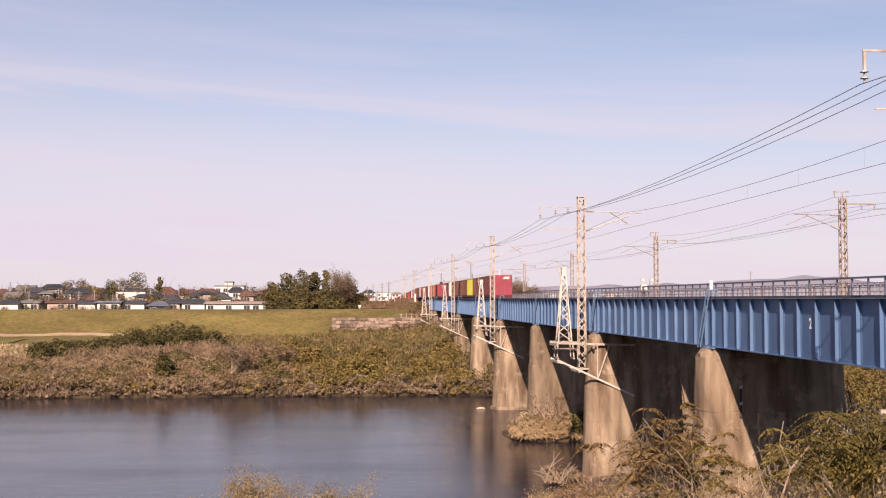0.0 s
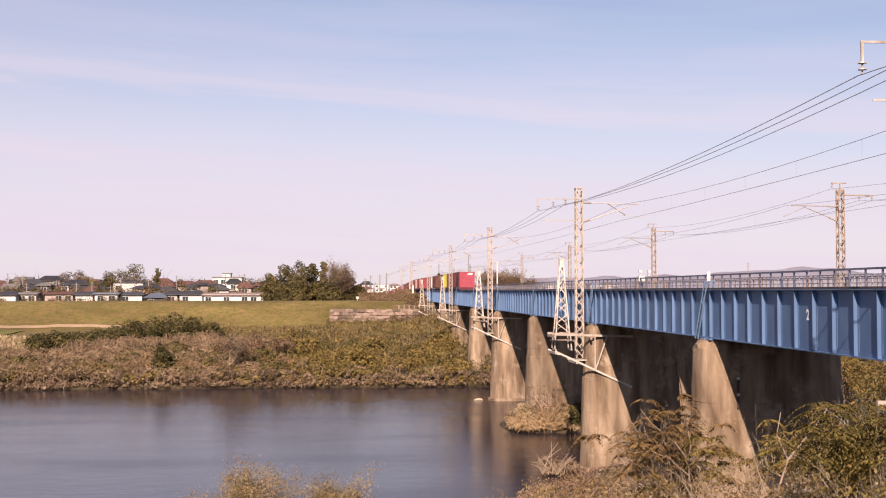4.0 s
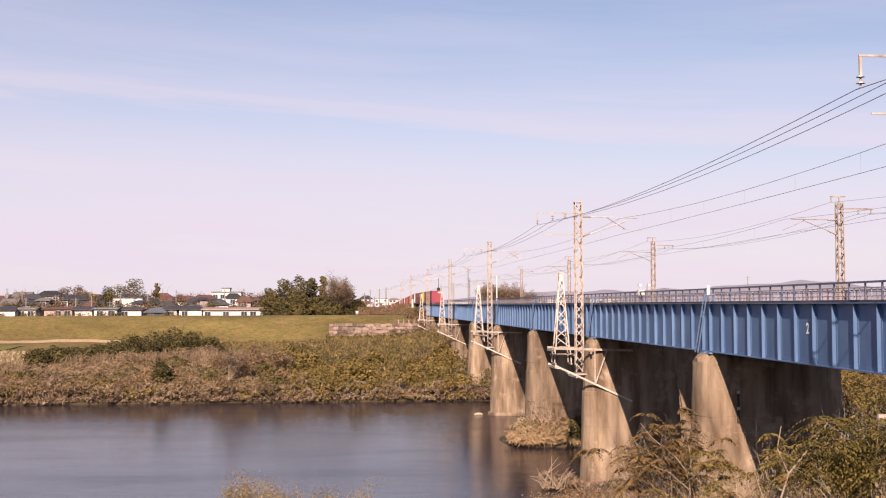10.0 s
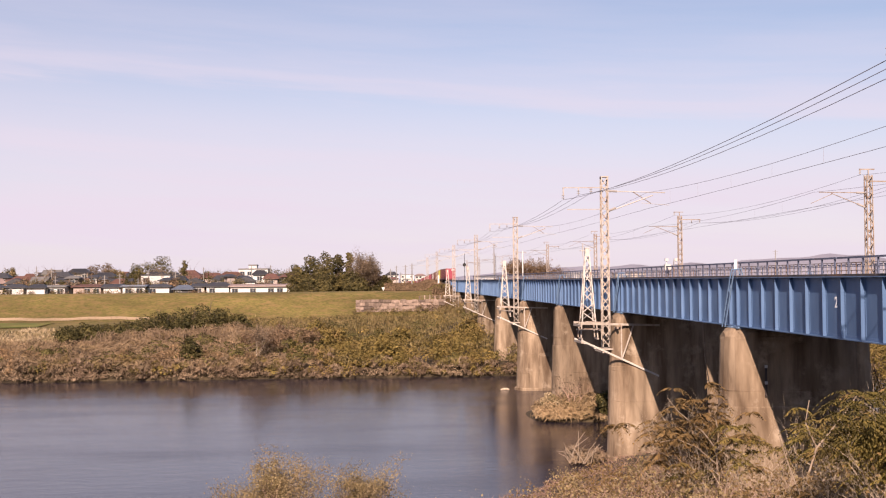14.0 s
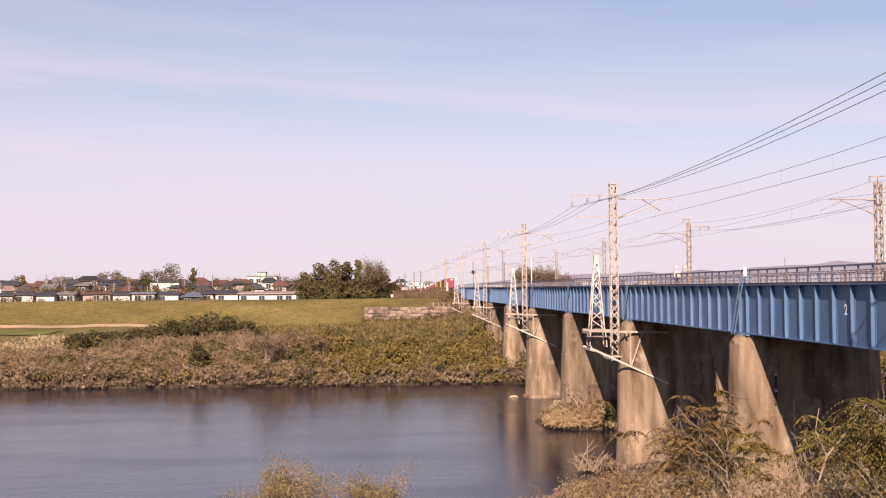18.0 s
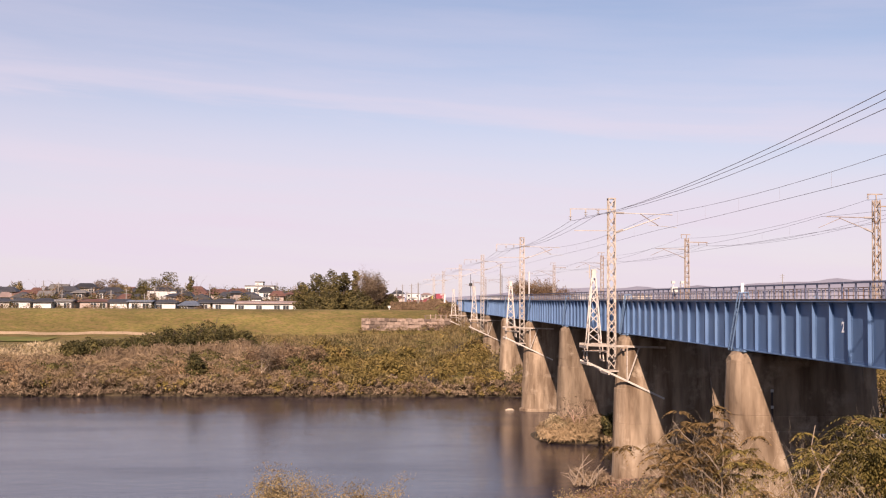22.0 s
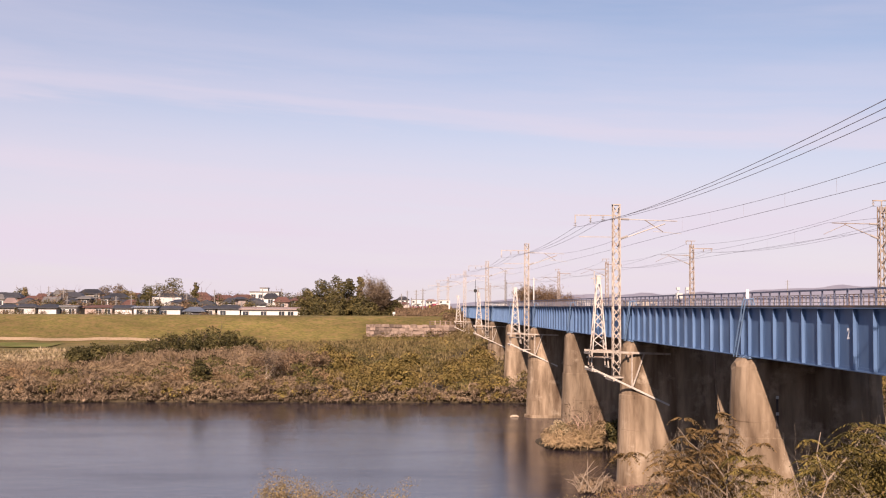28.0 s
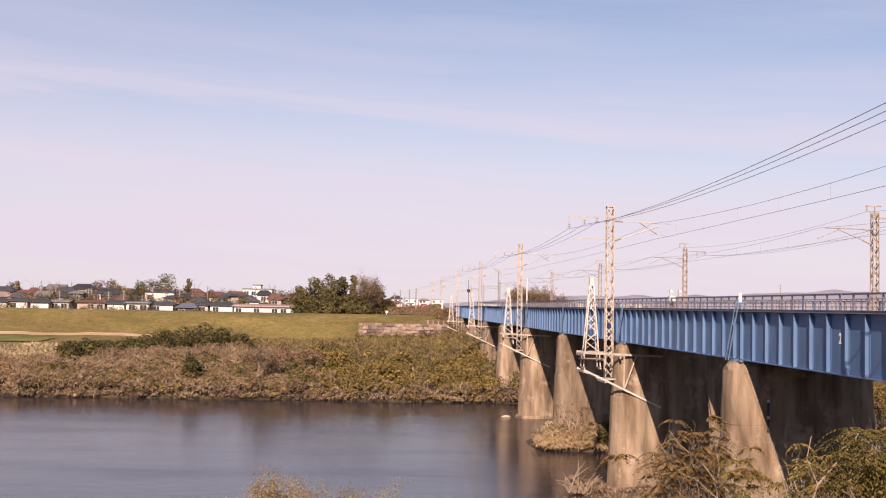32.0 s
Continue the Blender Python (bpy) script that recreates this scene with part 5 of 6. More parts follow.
def house(x, y, w, d, base, eave, ridge, wall, roof, words, flat=False, hip=False, turn=0.0):
    """Walls, roof with overhang, windows in each storey of the side towards the river."""
    h = thing("house", words, "house", (x, y, base), "houses of the town", turn=turn)
    e, r = eave - base, ridge - base
    low = eave < 11.9
    e += 0.25 if low else 0.2
    r = min(r, e + (0.15 if low else 0.22) * d + 0.25)
    r = max(r, e + 0.25)
    part("wall", Geo().box(-w / 2, 0, -1.0, w / 2, d, e), WALLS[wall], h)
    g = Geo()
    o = 0.6
    if flat:
        g.box(-w / 2 - 0.15, -0.15, e + 0.003, w / 2 + 0.15, d + 0.15, e + 0.35)
    else:
        c = min(w, d) * 0.35 if hip else 0.0
        a = [(-w / 2 - o, -o, e - 0.1), (w / 2 + o, -o, e - 0.1), (w / 2 + o, d + o, e - 0.1), (-w / 2 - o, d + o, e - 0.1), (-w / 2 - o + c, d / 2, r), (w / 2 + o - c, d / 2, r)]
        b = [(px_, py_, pz - 0.16) for px_, py_, pz in a[:4]]
        g.add(a + b, [(0, 1, 5, 4), (2, 3, 4, 5), (1, 2, 5), (3, 0, 4), (0, 6, 7, 1), (1, 7, 8, 2), (2, 8, 9, 3), (3, 9, 6, 0), (9, 8, 7, 6)])
    part("roof", g, ROOFS[roof], h)
    floors = max(1, int((e + 0.6) / 2.7))
    cols = max(1, int(w / 2.3))
    for f_ in range(floors):
        zc = e - 1.3 - 2.7 * f_
        for k in range(cols):
            xw = -w / 2 + w * (k + 0.5) / cols
            if int(abs(x) * 7 + k * 3 + f_ * 2) % 5 < 2:
                continue
            wn_ = part("window", frame_mesh, None, h, at=(xw, -0.03, zc))
            part("pane", pane_mesh, None, wn_)
    if floors > 1:
        part("porch_roof", Geo().box(-w * 0.35, -0.9, e - 2.75, w * 0.25, -0.01, e - 2.6), ROOFS[roof], h)
    return h


house(-93.4, 306.0, 4.8, 5.0, 8.36, 11.5, 12.4, "white", "dark", "low white house with a dark tiled roof", hip=True)
house(-87.3, 304.0, 4.5, 5.0, 8.34, 11.3, 12.4, "white", "dark", "low white house with a dark tiled roof", hip=True)
house(-82.8, 306.0, 4.7, 5.0, 8.36, 11.5, 12.1, "white", "grey", "low white shed with a grey roof")
house(-80.2, 310.0, 1.5, 5.0, 8.40, 11.3, 11.9, "cream", "red", "small cream house with a red-brown roof")
house(-75.2, 308.0, 7.1, 5.6, 8.38, 11.5, 12.2, "pink", "red", "pinkish house with a red-brown roof", hip=True)
house(-68.1, 305.0, 4.3, 5.0, 8.35, 11.3, 12.2, "white", "dark", "low white house with a dark tiled roof")
house(-62.1, 303.0, 5.7, 5.0, 8.33, 11.5, 11.9, "white", "blue", "long white shed with a blue-grey metal roof")
house(-56.2, 305.0, 5.6, 5.0, 8.35, 11.3, 12.1, "white", "dark", "low white house with a dark tiled roof", hip=True)
house(-49.6, 303.0, 4.6, 5.0, 8.33, 10.6, 12.1, "dark", "blue", "low building with a blue-grey metal roof", hip=True)
house(-46.1, 307.0, 2.9, 5.0, 8.37, 11.3, 12.2, "cream", "dark", "cream house with a dark roof")
house(-41.0, 306.0, 5.8, 5.0, 8.36, 11.3, 12.5, "white", "dark", "low white house with a dark tiled roof", hip=True)
house(-28.9, 300.0, 16.1, 9.0, 8.30, 11.2, 11.9, "white", "rose", "long low white building with a faded reddish roof and many windows")
house(-98.2, 305.0, 4.4, 5.0, 8.35, 11.3, 12.2, "cream", "dark", "low white house with a dark tiled roof", hip=True)
house(-103.9, 307.0, 4.2, 5.0, 8.37, 11.5, 12.4, "white", "red", "low white house with a red-brown roof", hip=True)
house(-116.5, 365.0, 6.4, 5.1, 8.95, 14.3, 16.2, "brown", "dark", "two-storey house with a dark tiled roof", hip=True)
house(-116.4, 352.0, 4.6, 5.0, 8.82, 13.7, 15.4, "white", "grey", "two-storey white house with a grey roof", hip=True)
house(-123.7, 358.0, 4.8, 5.0, 8.88, 13.9, 15.6, "pink", "red", "house with a red-brown tiled roof", hip=True)
house(-105.5, 352.0, 6.2, 5.0, 8.82, 13.3, 15.4, "cream", "red", "house with a red-brown tiled roof", hip=True)
house(-101.6, 360.0, 4.4, 5.0, 8.90, 13.2, 15.1, "pink", "red", "house with a red-brown tiled roof", hip=True)
house(-95.2, 356.0, 6.1, 5.0, 8.86, 14.5, 16.3, "dark", "dark", "dark two-storey house with a hipped roof", hip=True)
house(-108.3, 395.0, 5.1, 5.0, 9.25, 15.6, 17.4, "cream", "grey", "cream two-storey house on the rise")
house(-98.9, 392.0, 7.0, 5.6, 9.22, 15.8, 17.8, "cream", "dark", "two-storey house with a dark tiled roof", hip=True)
house(-86.5, 350.0, 5.2, 5.0, 8.80, 12.5, 14.4, "brown", "red", "house with a red-brown tiled roof", hip=True)
house(-84.0, 365.0, 6.3, 5.1, 8.95, 14.3, 16.2, "brown", "dark", "two-storey house with a dark tiled roof", hip=True)
house(-74.7, 345.0, 5.7, 5.0, 8.75, 12.3, 14.0, "white", "dark", "low white house with a dark tiled roof")
house(-65.3, 350.0, 8.6, 6.9, 8.80, 14.4, 14.5, "white", "dark", "white flat-roofed two-storey house", flat=True)
house(-69.4, 372.0, 6.0, 5.0, 9.02, 14.5, 16.3, "dark", "dark", "dark-roofed house behind a white one", hip=True)
house(-57.5, 345.0, 3.6, 5.0, 8.75, 12.0, 13.3, "white", "blue", "low white house with a dark tiled roof")
house(-56.1, 362.0, 4.8, 5.0, 8.92, 13.7, 15.7, "white", "red", "house with a red-brown tiled roof", hip=True)
house(-50.8, 365.0, 6.6, 5.3, 8.95, 13.9, 15.9, "pink", "red", "house with a red-brown tiled roof", hip=True)
house(-45.8, 372.0, 7.1, 5.7, 9.02, 14.2, 15.8, "pink", "red", "house with a red-brown tiled roof", hip=True)
house(-44.4, 345.0, 4.3, 5.0, 8.75, 12.5, 14.2, "brown", "dark", "two-storey house with a dark tiled roof", hip=True)
house(-39.9, 385.0, 9.6, 7.7, 9.15, 16.4, 16.8, "white", "grey", "large white building with a stepped flat roof", flat=True)
house(-40.8, 392.0, 2.6, 5.0, 9.22, 17.8, 18.2, "white", "grey", "white stair tower of a large building", flat=True)
house(-36.2, 368.0, 4.1, 5.0, 8.98, 14.7, 16.4, "white", "dark", "two-storey house with a dark tiled roof", hip=True)
house(-30.8, 360.0, 4.0, 5.0, 8.90, 13.2, 14.6, "white", "dark", "low white house with a dark tiled roof")
house(-27.1, 372.0, 6.4, 5.1, 9.02, 13.4, 15.4, "dark", "dark", "dark-roofed house near the trees", hip=True)
house(-38.8, 345.0, 4.9, 5.0, 8.75, 12.0, 13.3, "cream", "grey", "cream house with a grey roof")
house(12.4, 800.0, 8.6, 9.0, 10.0, 16.6, 19.8, "white", "dark", "white hall with a dark domed roof", hip=True)
house(22.5, 790.0, 9.0, 9.0, 10.0, 16.4, 17.2, "white", "grey", "long white hall beyond the railway bank", flat=True)
house(32.0, 800.0, 7.0, 9.0, 10.0, 16.0, 17.4, "white", "rose", "white house with a faded red roof", hip=True)
house(40.5, 790.0, 7.0, 9.0, 10.0, 16.3, 17.2, "white", "grey", "low white building beyond the railway bank", flat=True)
house(9.0, 560.0, 5.0, 6.0, 9.5, 13.4, 14.4, "pink", "red", "house with a red-brown roof beside the railway", hip=True)
house(2.4, 340.0, 3.3, 5.0, 8.70, 12.6, 14.0, "white", "red", "house with a red-brown tiled roof", hip=True)
house(75.5, 420.0, 10.5, 8.4, 9.50, 14.4, 15.0, "white", "grey", "low white building beyond the tracks", flat=True)
house(94.4, 420.0, 10.6, 8.5, 9.50, 14.2, 14.8, "cream", "grey", "low cream building beyond the tracks", flat=True)
house(-144.9, 425.0, 3.8, 5.0, 9.55, 15.3, 16.9, "cream", "grey", "distant house among trees with a tiled roof", turn=90.0)
house(-139.1, 425.0, 5.8, 5.0, 9.55, 15.0, 16.7, "cream", "dark", "distant house among trees with a tiled roof", hip=True)
house(-128.4, 440.0, 3.8, 5.0, 9.70, 14.8, 16.7, "cream", "red", "distant house among trees with a tiled roof", hip=True, turn=18.0)
house(-128.7, 460.0, 4.2, 5.0, 9.90, 15.4, 17.4, "brown", "dark", "distant house among trees with a tiled roof")
house(-109.6, 440.0, 4.5, 5.0, 9.70, 15.4, 17.0, "brown", "dark", "distant house among trees with a tiled roof", turn=90.0)
house(-99.2, 425.0, 6.0, 5.0, 9.55, 14.7, 16.5, "pink", "dark", "distant house among trees with a tiled roof", hip=True)
house(-96.1, 440.0, 5.1, 5.0, 9.70, 15.2, 17.1, "dark", "red", "distant house among trees with a tiled roof", turn=-22.0)
house(-88.0, 425.0, 3.4, 5.0, 9.55, 14.6, 16.4, "cream", "dark", "distant house among trees with a tiled roof")
house(-86.6, 440.0, 3.4, 5.0, 9.70, 15.6, 17.5, "brown", "dark", "distant house among trees with a tiled roof", turn=90.0)
house(-85.5, 460.0, 3.9, 5.0, 9.90, 14.6, 16.5, "cream", "dark", "distant house among trees with a tiled roof", hip=True)
house(-78.6, 460.0, 4.4, 5.0, 9.90, 15.3, 16.9, "cream", "dark", "distant house among trees with a tiled roof", hip=True, turn=18.0)
house(-67.1, 425.0, 5.4, 5.0, 9.55, 15.5, 17.0, "white", "red", "distant house among trees with a tiled roof", hip=True)
house(-66.2, 460.0, 5.8, 5.0, 9.90, 14.5, 16.4, "white", "red", "distant house among trees with a tiled roof", turn=90.0)
house(-53.9, 425.0, 3.6, 5.0, 9.55, 14.1, 15.7, "white", "red", "distant house among trees with a tiled roof", hip=True)
house(-49.0, 425.0, 3.3, 5.0, 9.55, 14.6, 16.5, "white", "red", "distant house among trees with a tiled roof", hip=True, turn=-22.0)
house(-44.3, 425.0, 3.9, 5.0, 9.55, 14.6, 16.5, "brown", "dark", "distant house among trees with a tiled roof")
house(-42.6, 460.0, 3.9, 5.0, 9.90, 13.8, 15.7, "cream", "grey", "distant house among trees with a tiled roof", turn=90.0)
house(-34.3, 440.0, 6.1, 5.0, 9.70, 14.0, 15.6, "white", "dark", "distant house among trees with a tiled roof")
house(-102.4, 322.0, 2.7, 5.0, 8.52, 12.6, 14.0, "white", "rose", "small house in the second row with a tiled roof", hip=True, turn=18.0)
house(-100.4, 328.0, 3.0, 5.0, 8.58, 13.4, 14.0, "cream", "red", "small house in the second row with a tiled roof", hip=True)
house(-95.0, 322.0, 2.3, 5.0, 8.52, 12.5, 14.0, "white", "dark", "small house in the second row with a tiled roof", turn=90.0)
house(-91.7, 322.0, 3.6, 5.0, 8.52, 12.9, 14.4, "white", "grey", "small house in the second row with a tiled roof")
house(-90.0, 334.0, 3.5, 5.0, 8.64, 12.8, 14.2, "pink", "dark", "small house in the second row with a tiled roof", hip=True, turn=-22.0)
house(-84.2, 328.0, 3.1, 5.0, 8.58, 13.9, 14.7, "dark", "grey", "small house in the second row with a tiled roof", hip=True)
house(-82.3, 334.0, 2.5, 5.0, 8.64, 13.0, 14.5, "white", "dark", "small house in the second row with a tiled roof", turn=90.0)
house(-79.9, 334.0, 2.1, 5.0, 8.64, 14.1, 14.8, "white", "dark", "small house in the second row with a tiled roof", hip=True)
house(-76.9, 334.0, 2.8, 5.0, 8.64, 13.4, 14.3, "brown", "dark", "small house in the second row with a tiled roof", hip=True, turn=18.0)
house(-72.8, 334.0, 3.7, 5.0, 8.64, 12.3, 13.7, "white", "red", "small house in the second row with a tiled roof", hip=True)
house(-57.6, 322.0, 3.0, 5.0, 8.52, 13.0, 13.9, "pink", "dark", "small house in the second row with a tiled roof", hip=True, turn=-22.0)
house(-55.8, 334.0, 3.5, 5.0, 8.64, 12.9, 14.5, "cream", "dark", "small house in the second row with a tiled roof", hip=True)
house(-48.6, 334.0, 2.5, 5.0, 8.64, 12.3, 13.8, "white", "dark", "small house in the second row with a tiled roof", turn=90.0)
house(-44.2, 334.0, 3.5, 5.0, 8.64, 13.0, 14.5, "pink", "dark", "small house in the second row with a tiled roof", hip=True)
house(-39.5, 322.0, 2.0, 5.0, 8.52, 14.0, 14.7, "pink", "dark", "small house in the second row with a tiled roof", hip=True, turn=18.0)
house(-36.3, 322.0, 3.3, 5.0, 8.52, 13.5, 14.3, "white", "dark", "small house in the second row with a tiled roof", hip=True)
house(-32.8, 322.0, 2.7, 5.0, 8.52, 12.6, 14.0, "white", "dark", "small house in the second row with a tiled roof", turn=90.0)
house(-29.1, 328.0, 3.7, 5.0, 8.58, 13.3, 14.8, "pink", "red", "small house in the second row with a tiled roof", hip=True)
house(-24.7, 328.0, 3.6, 5.0, 8.58, 13.8, 14.8, "dark", "red", "small house in the second row with a tiled roof", hip=True, turn=-22.0)
house(40.6, 420.0, 7.5, 6.0, 9.50, 13.3, 13.9, "white", "grey", "low white hall beyond the bridge end", flat=True)
house(53.3, 460.0, 6.8, 5.5, 9.90, 13.6, 14.6, "cream", "grey", "low grey-roofed hall beyond the tracks", flat=True)
house(59.1, 440.0, 7.9, 6.3, 9.70, 13.1, 14.7, "white", "dark", "low white house beyond the tracks")


def utility_pole(x, y, tall, z0=None):
    z0 = float(height(x, y)) if z0 is None else z0
    p = thing("utility_pole", "grey concrete utility pole with crossarms", "utility pole", (x, y, z0 - 0.1), "utility poles of the town")
    part("shaft", Geo().path([(0, 0, 0), (0, 0, tall)], [0.17, 0.11], 8), M["pole"], p)
    part("crossarm", Geo().box(-0.75, -0.04, tall - 0.48, 0.75, 0.04, tall - 0.41), M["pole"], p)
    part("crossarm", Geo().box(-0.6, -0.04, tall - 1.18, 0.6, 0.04, tall - 1.11), M["pole"], p)
    return p


M["pole"] = surface("pole_concrete", (0.34, 0.32, 0.31), (0.44, 0.42, 0.40), 2.0, 0.85)
utility_pole(-103.1, 360.0, 9.0)
utility_pole(-94.5, 345.0, 8.5)
utility_pole(-83.9, 310.0, 6.2)
utility_pole(-81.3, 330.0, 6.9)
utility_pole(-71.6, 312.0, 6.3)
utility_pole(-67.6, 312.0, 6.6)
utility_pole(-62.8, 312.0, 5.4)
utility_pole(-66.5, 345.0, 7.7)
utility_pole(-56.0, 330.0, 7.2)
utility_pole(-66.6, 400.0, 8.8)
utility_pole(-51.1, 350.0, 8.3)
utility_pole(-38.4, 312.0, 5.0)
utility_pole(-36.8, 350.0, 8.6)
utility_pole(-31.1, 350.0, 8.8)
utility_pole(-37.2, 380.0, 8.2)
utility_pole(-26.2, 360.0, 7.8)
utility_pole(8.1, 300.0, 8.4)
utility_pole(7.5, 390.0, 9.4)
utility_pole(9.5, 290.0, 7.8)
utility_pole(4.7, 330.0, 7.7)
utility_pole(10.1, 440.0, 7.5)
utility_pole(34.4, 330.0, 11.8)
utility_pole(78.8, 300.0, 7.7)
utility_pole(116.8, 330.0, 12.3)
# ================= near bank growth =================


def frond(v, q, p, d, length, rr, pairs=8, wide=0.11):
    """A compound leaf: leaflets in pairs along a drooping stalk."""
    d = Vector(d).normalized()
    side = d.cross(Vector((0, 0, 1)))
    side = side.normalized() if side.length > 1e-3 else Vector((1, 0, 0))
    up = side.cross(d)
    for i in range(pairs):
        t = (i + 0.8) / pairs
        c = p + d * (length * t) + Vector((0, 0, -0.8 * length * t * t))
        for s in (-1, 1):
            w = wide * (0.75 + 0.5 * rr.random()) * (1.1 - 0.5 * t)
            o = (side * s + d * 0.45 - up * rr.uniform(0.3, 1.4)).normalized()
            b = o.cross(up).normalized() * (w * 0.17)
            k = len(v)
            v += [tuple(c), tuple(c + o * w * 0.5 + b), tuple(c + o * w), tuple(c + o * w * 0.5 - b)]
            q.append((k, k + 1, k + 2, k + 3))


def shrub(name, label, at, tall, spread, stems, mat, seed, style="frond", leafy=1.0, size=0.16, bark="bark", depth=3, z0=None, group="", lean=(0, 0)):
    """A many-stemmed bush: forking stems and leaves along the outer twigs."""
    rr = random.Random(seed)
    x, y = at
    z = float(height(x, y)) if z0 is None else z0
    t = thing(name, label, "shrub", (x, y, z - 0.1), group)
    g, tips = Geo(), []
    for i in range(stems):
        a = 6.28 * i / stems + rr.uniform(-0.5, 0.5)
        out = rr.uniform(0.15, 1.0) * spread / tall
        limb(g, (rr.uniform(-0.2, 0.2), rr.uniform(-0.2, 0.2), 0), (math.cos(a) * out + lean[0], math.sin(a) * out + lean[1], 1.0), tall * rr.uniform(0.5, 0.7), 0.015 * tall * rr.uniform(0.7, 1.1), depth, rr, tips, 0.22)
    k = tall / max(p.z for p, d, dd in tips)
    g.v = [(a * k, b * k, c * k) for a, b, c in g.v]
    tips = [(p * k, d, dd) for p, d, dd in tips]
    part("branchwork", g, M[bark], t)
    v, q = [], []
    for p, d, dd in tips:
        # an umbrella of fronds at some of the outer tips, bare wood between
        if style == "frond" and dd < depth and p.z > 0.30 * tall and rr.random() < 0.40 * leafy:
            for j in range(rr.randint(4, 7)):
                a = rr.uniform(0, 6.28)
                frond(v, q, p, (math.cos(a), math.sin(a), rr.uniform(0.0, 0.55)), rr.uniform(0.45, 0.8), rr, 9, size * 1.15)
    if style == "frond":
        if v:
            part("foliage", fast_mesh("foliage", v, q, M[mat]), None, t)
    else:
        tp = np.array([tuple(p) for p, d, dd in tips])
        n = int(len(tp) * 26 * leafy)
        if n:
            c = tp[rng.integers(0, len(tp), n)] + rng.normal(0, max(0.16, tall * (0.038 if tall > 9 else 0.03)), (n, 3)) * np.array([1, 1, 0.8])
            vv, qq = leaves(c, size, 0.1, 1.8)
            part("foliage", fast_mesh("foliage", vv, qq, M[mat]), None, t)
    return t


# compound-leaved shrubs on the slope before the first piers
SUM = "sumac-like shrubs on the near bank"
LAB = "tall shrub with drooping compound leaves turning brown"


def on_slope(k, y):
    """A place at distance y on the sight line of slope k across the view."""
    return (k * y, y)


for i, (k, y, top, spread, stems, leafy, mat, lx) in enumerate((
        (0.292, 41, 8.7, 1.2, 5, 0.8, "sumac", -0.3), (0.297, 40, 8.3, 1.1, 5, 0.7, "sumac", -0.4), (0.294, 38, 7.2, 1.1, 5, 0.35, "sumac_green", -0.4),
        (0.285, 42, 8.6, 1.2, 5, 0.8, "sumac", -0.1), (0.277, 43, 8.3, 1.1, 5, 0.65, "sumac", 0.0), (0.318, 37, 7.5, 1.2, 3, 0.34, "sumac_green", -0.1), (0.338, 38, 8.5, 1.3, 4, 0.45, "sumac_green", 0.0), (0.352, 37, 8.6, 1.3, 3, 0.35, "sumac_green", 0.25), (0.336, 36, 7.4, 1.4, 4, 0.2, "sumac", 0.0),
        (0.392, 35, 7.7, 1.7, 5, 0.31, "sumac_green", 0.0), (0.412, 34, 8.6, 1.7, 5, 0.37, "sumac_green", 0.0), (0.434, 33, 9.25, 1.7, 5, 0.40, "sumac_green", 0.0),
        (0.455, 32, 9.5, 1.8, 5, 0.43, "sumac_green", 0.0), (0.478, 25.5, 10.0, 1.6, 6, 0.30, "sumac", 0.0), (0.470, 26.5, 9.9, 1.4, 6, 0.32, "sumac_green", 0.0), (0.488, 24.5, 10.1, 1.5, 6, 0.30, "sumac_green", 0.0), (0.50, 25, 10.2, 1.6, 6, 0.32, "sumac_green", 0.0), (0.462, 34, 9.7, 1.6, 6, 0.50, "sumac_green", 0.0), (0.448, 36, 9.5, 1.6, 6, 0.43, "sumac", 0.0),
        (0.40, 30, 7.5, 1.6, 5, 0.22, "sumac", 0.0), (0.43, 29, 8.0, 1.6, 5, 0.25, "sumac_green", 0.0), (0.465, 28.5, 8.3, 1.6, 5, 0.3, "sumac", 0.0), (0.39, 31, 7.2, 1.5, 5, 0.3, "sumac", 0.0))):
    x, y = on_slope(k, y)
    shrub("compound_leaf_shrub", LAB, (x, y), top - float(height(x, y)), spread, stems, mat, 300 + i, "frond", leafy * (0.58 if mat == "sumac" else 0.7), 0.13 if y < 30 else 0.20 if mat == "sumac" else 0.17, "bark_pale", 3, group=SUM, lean=(lx, 0.0))
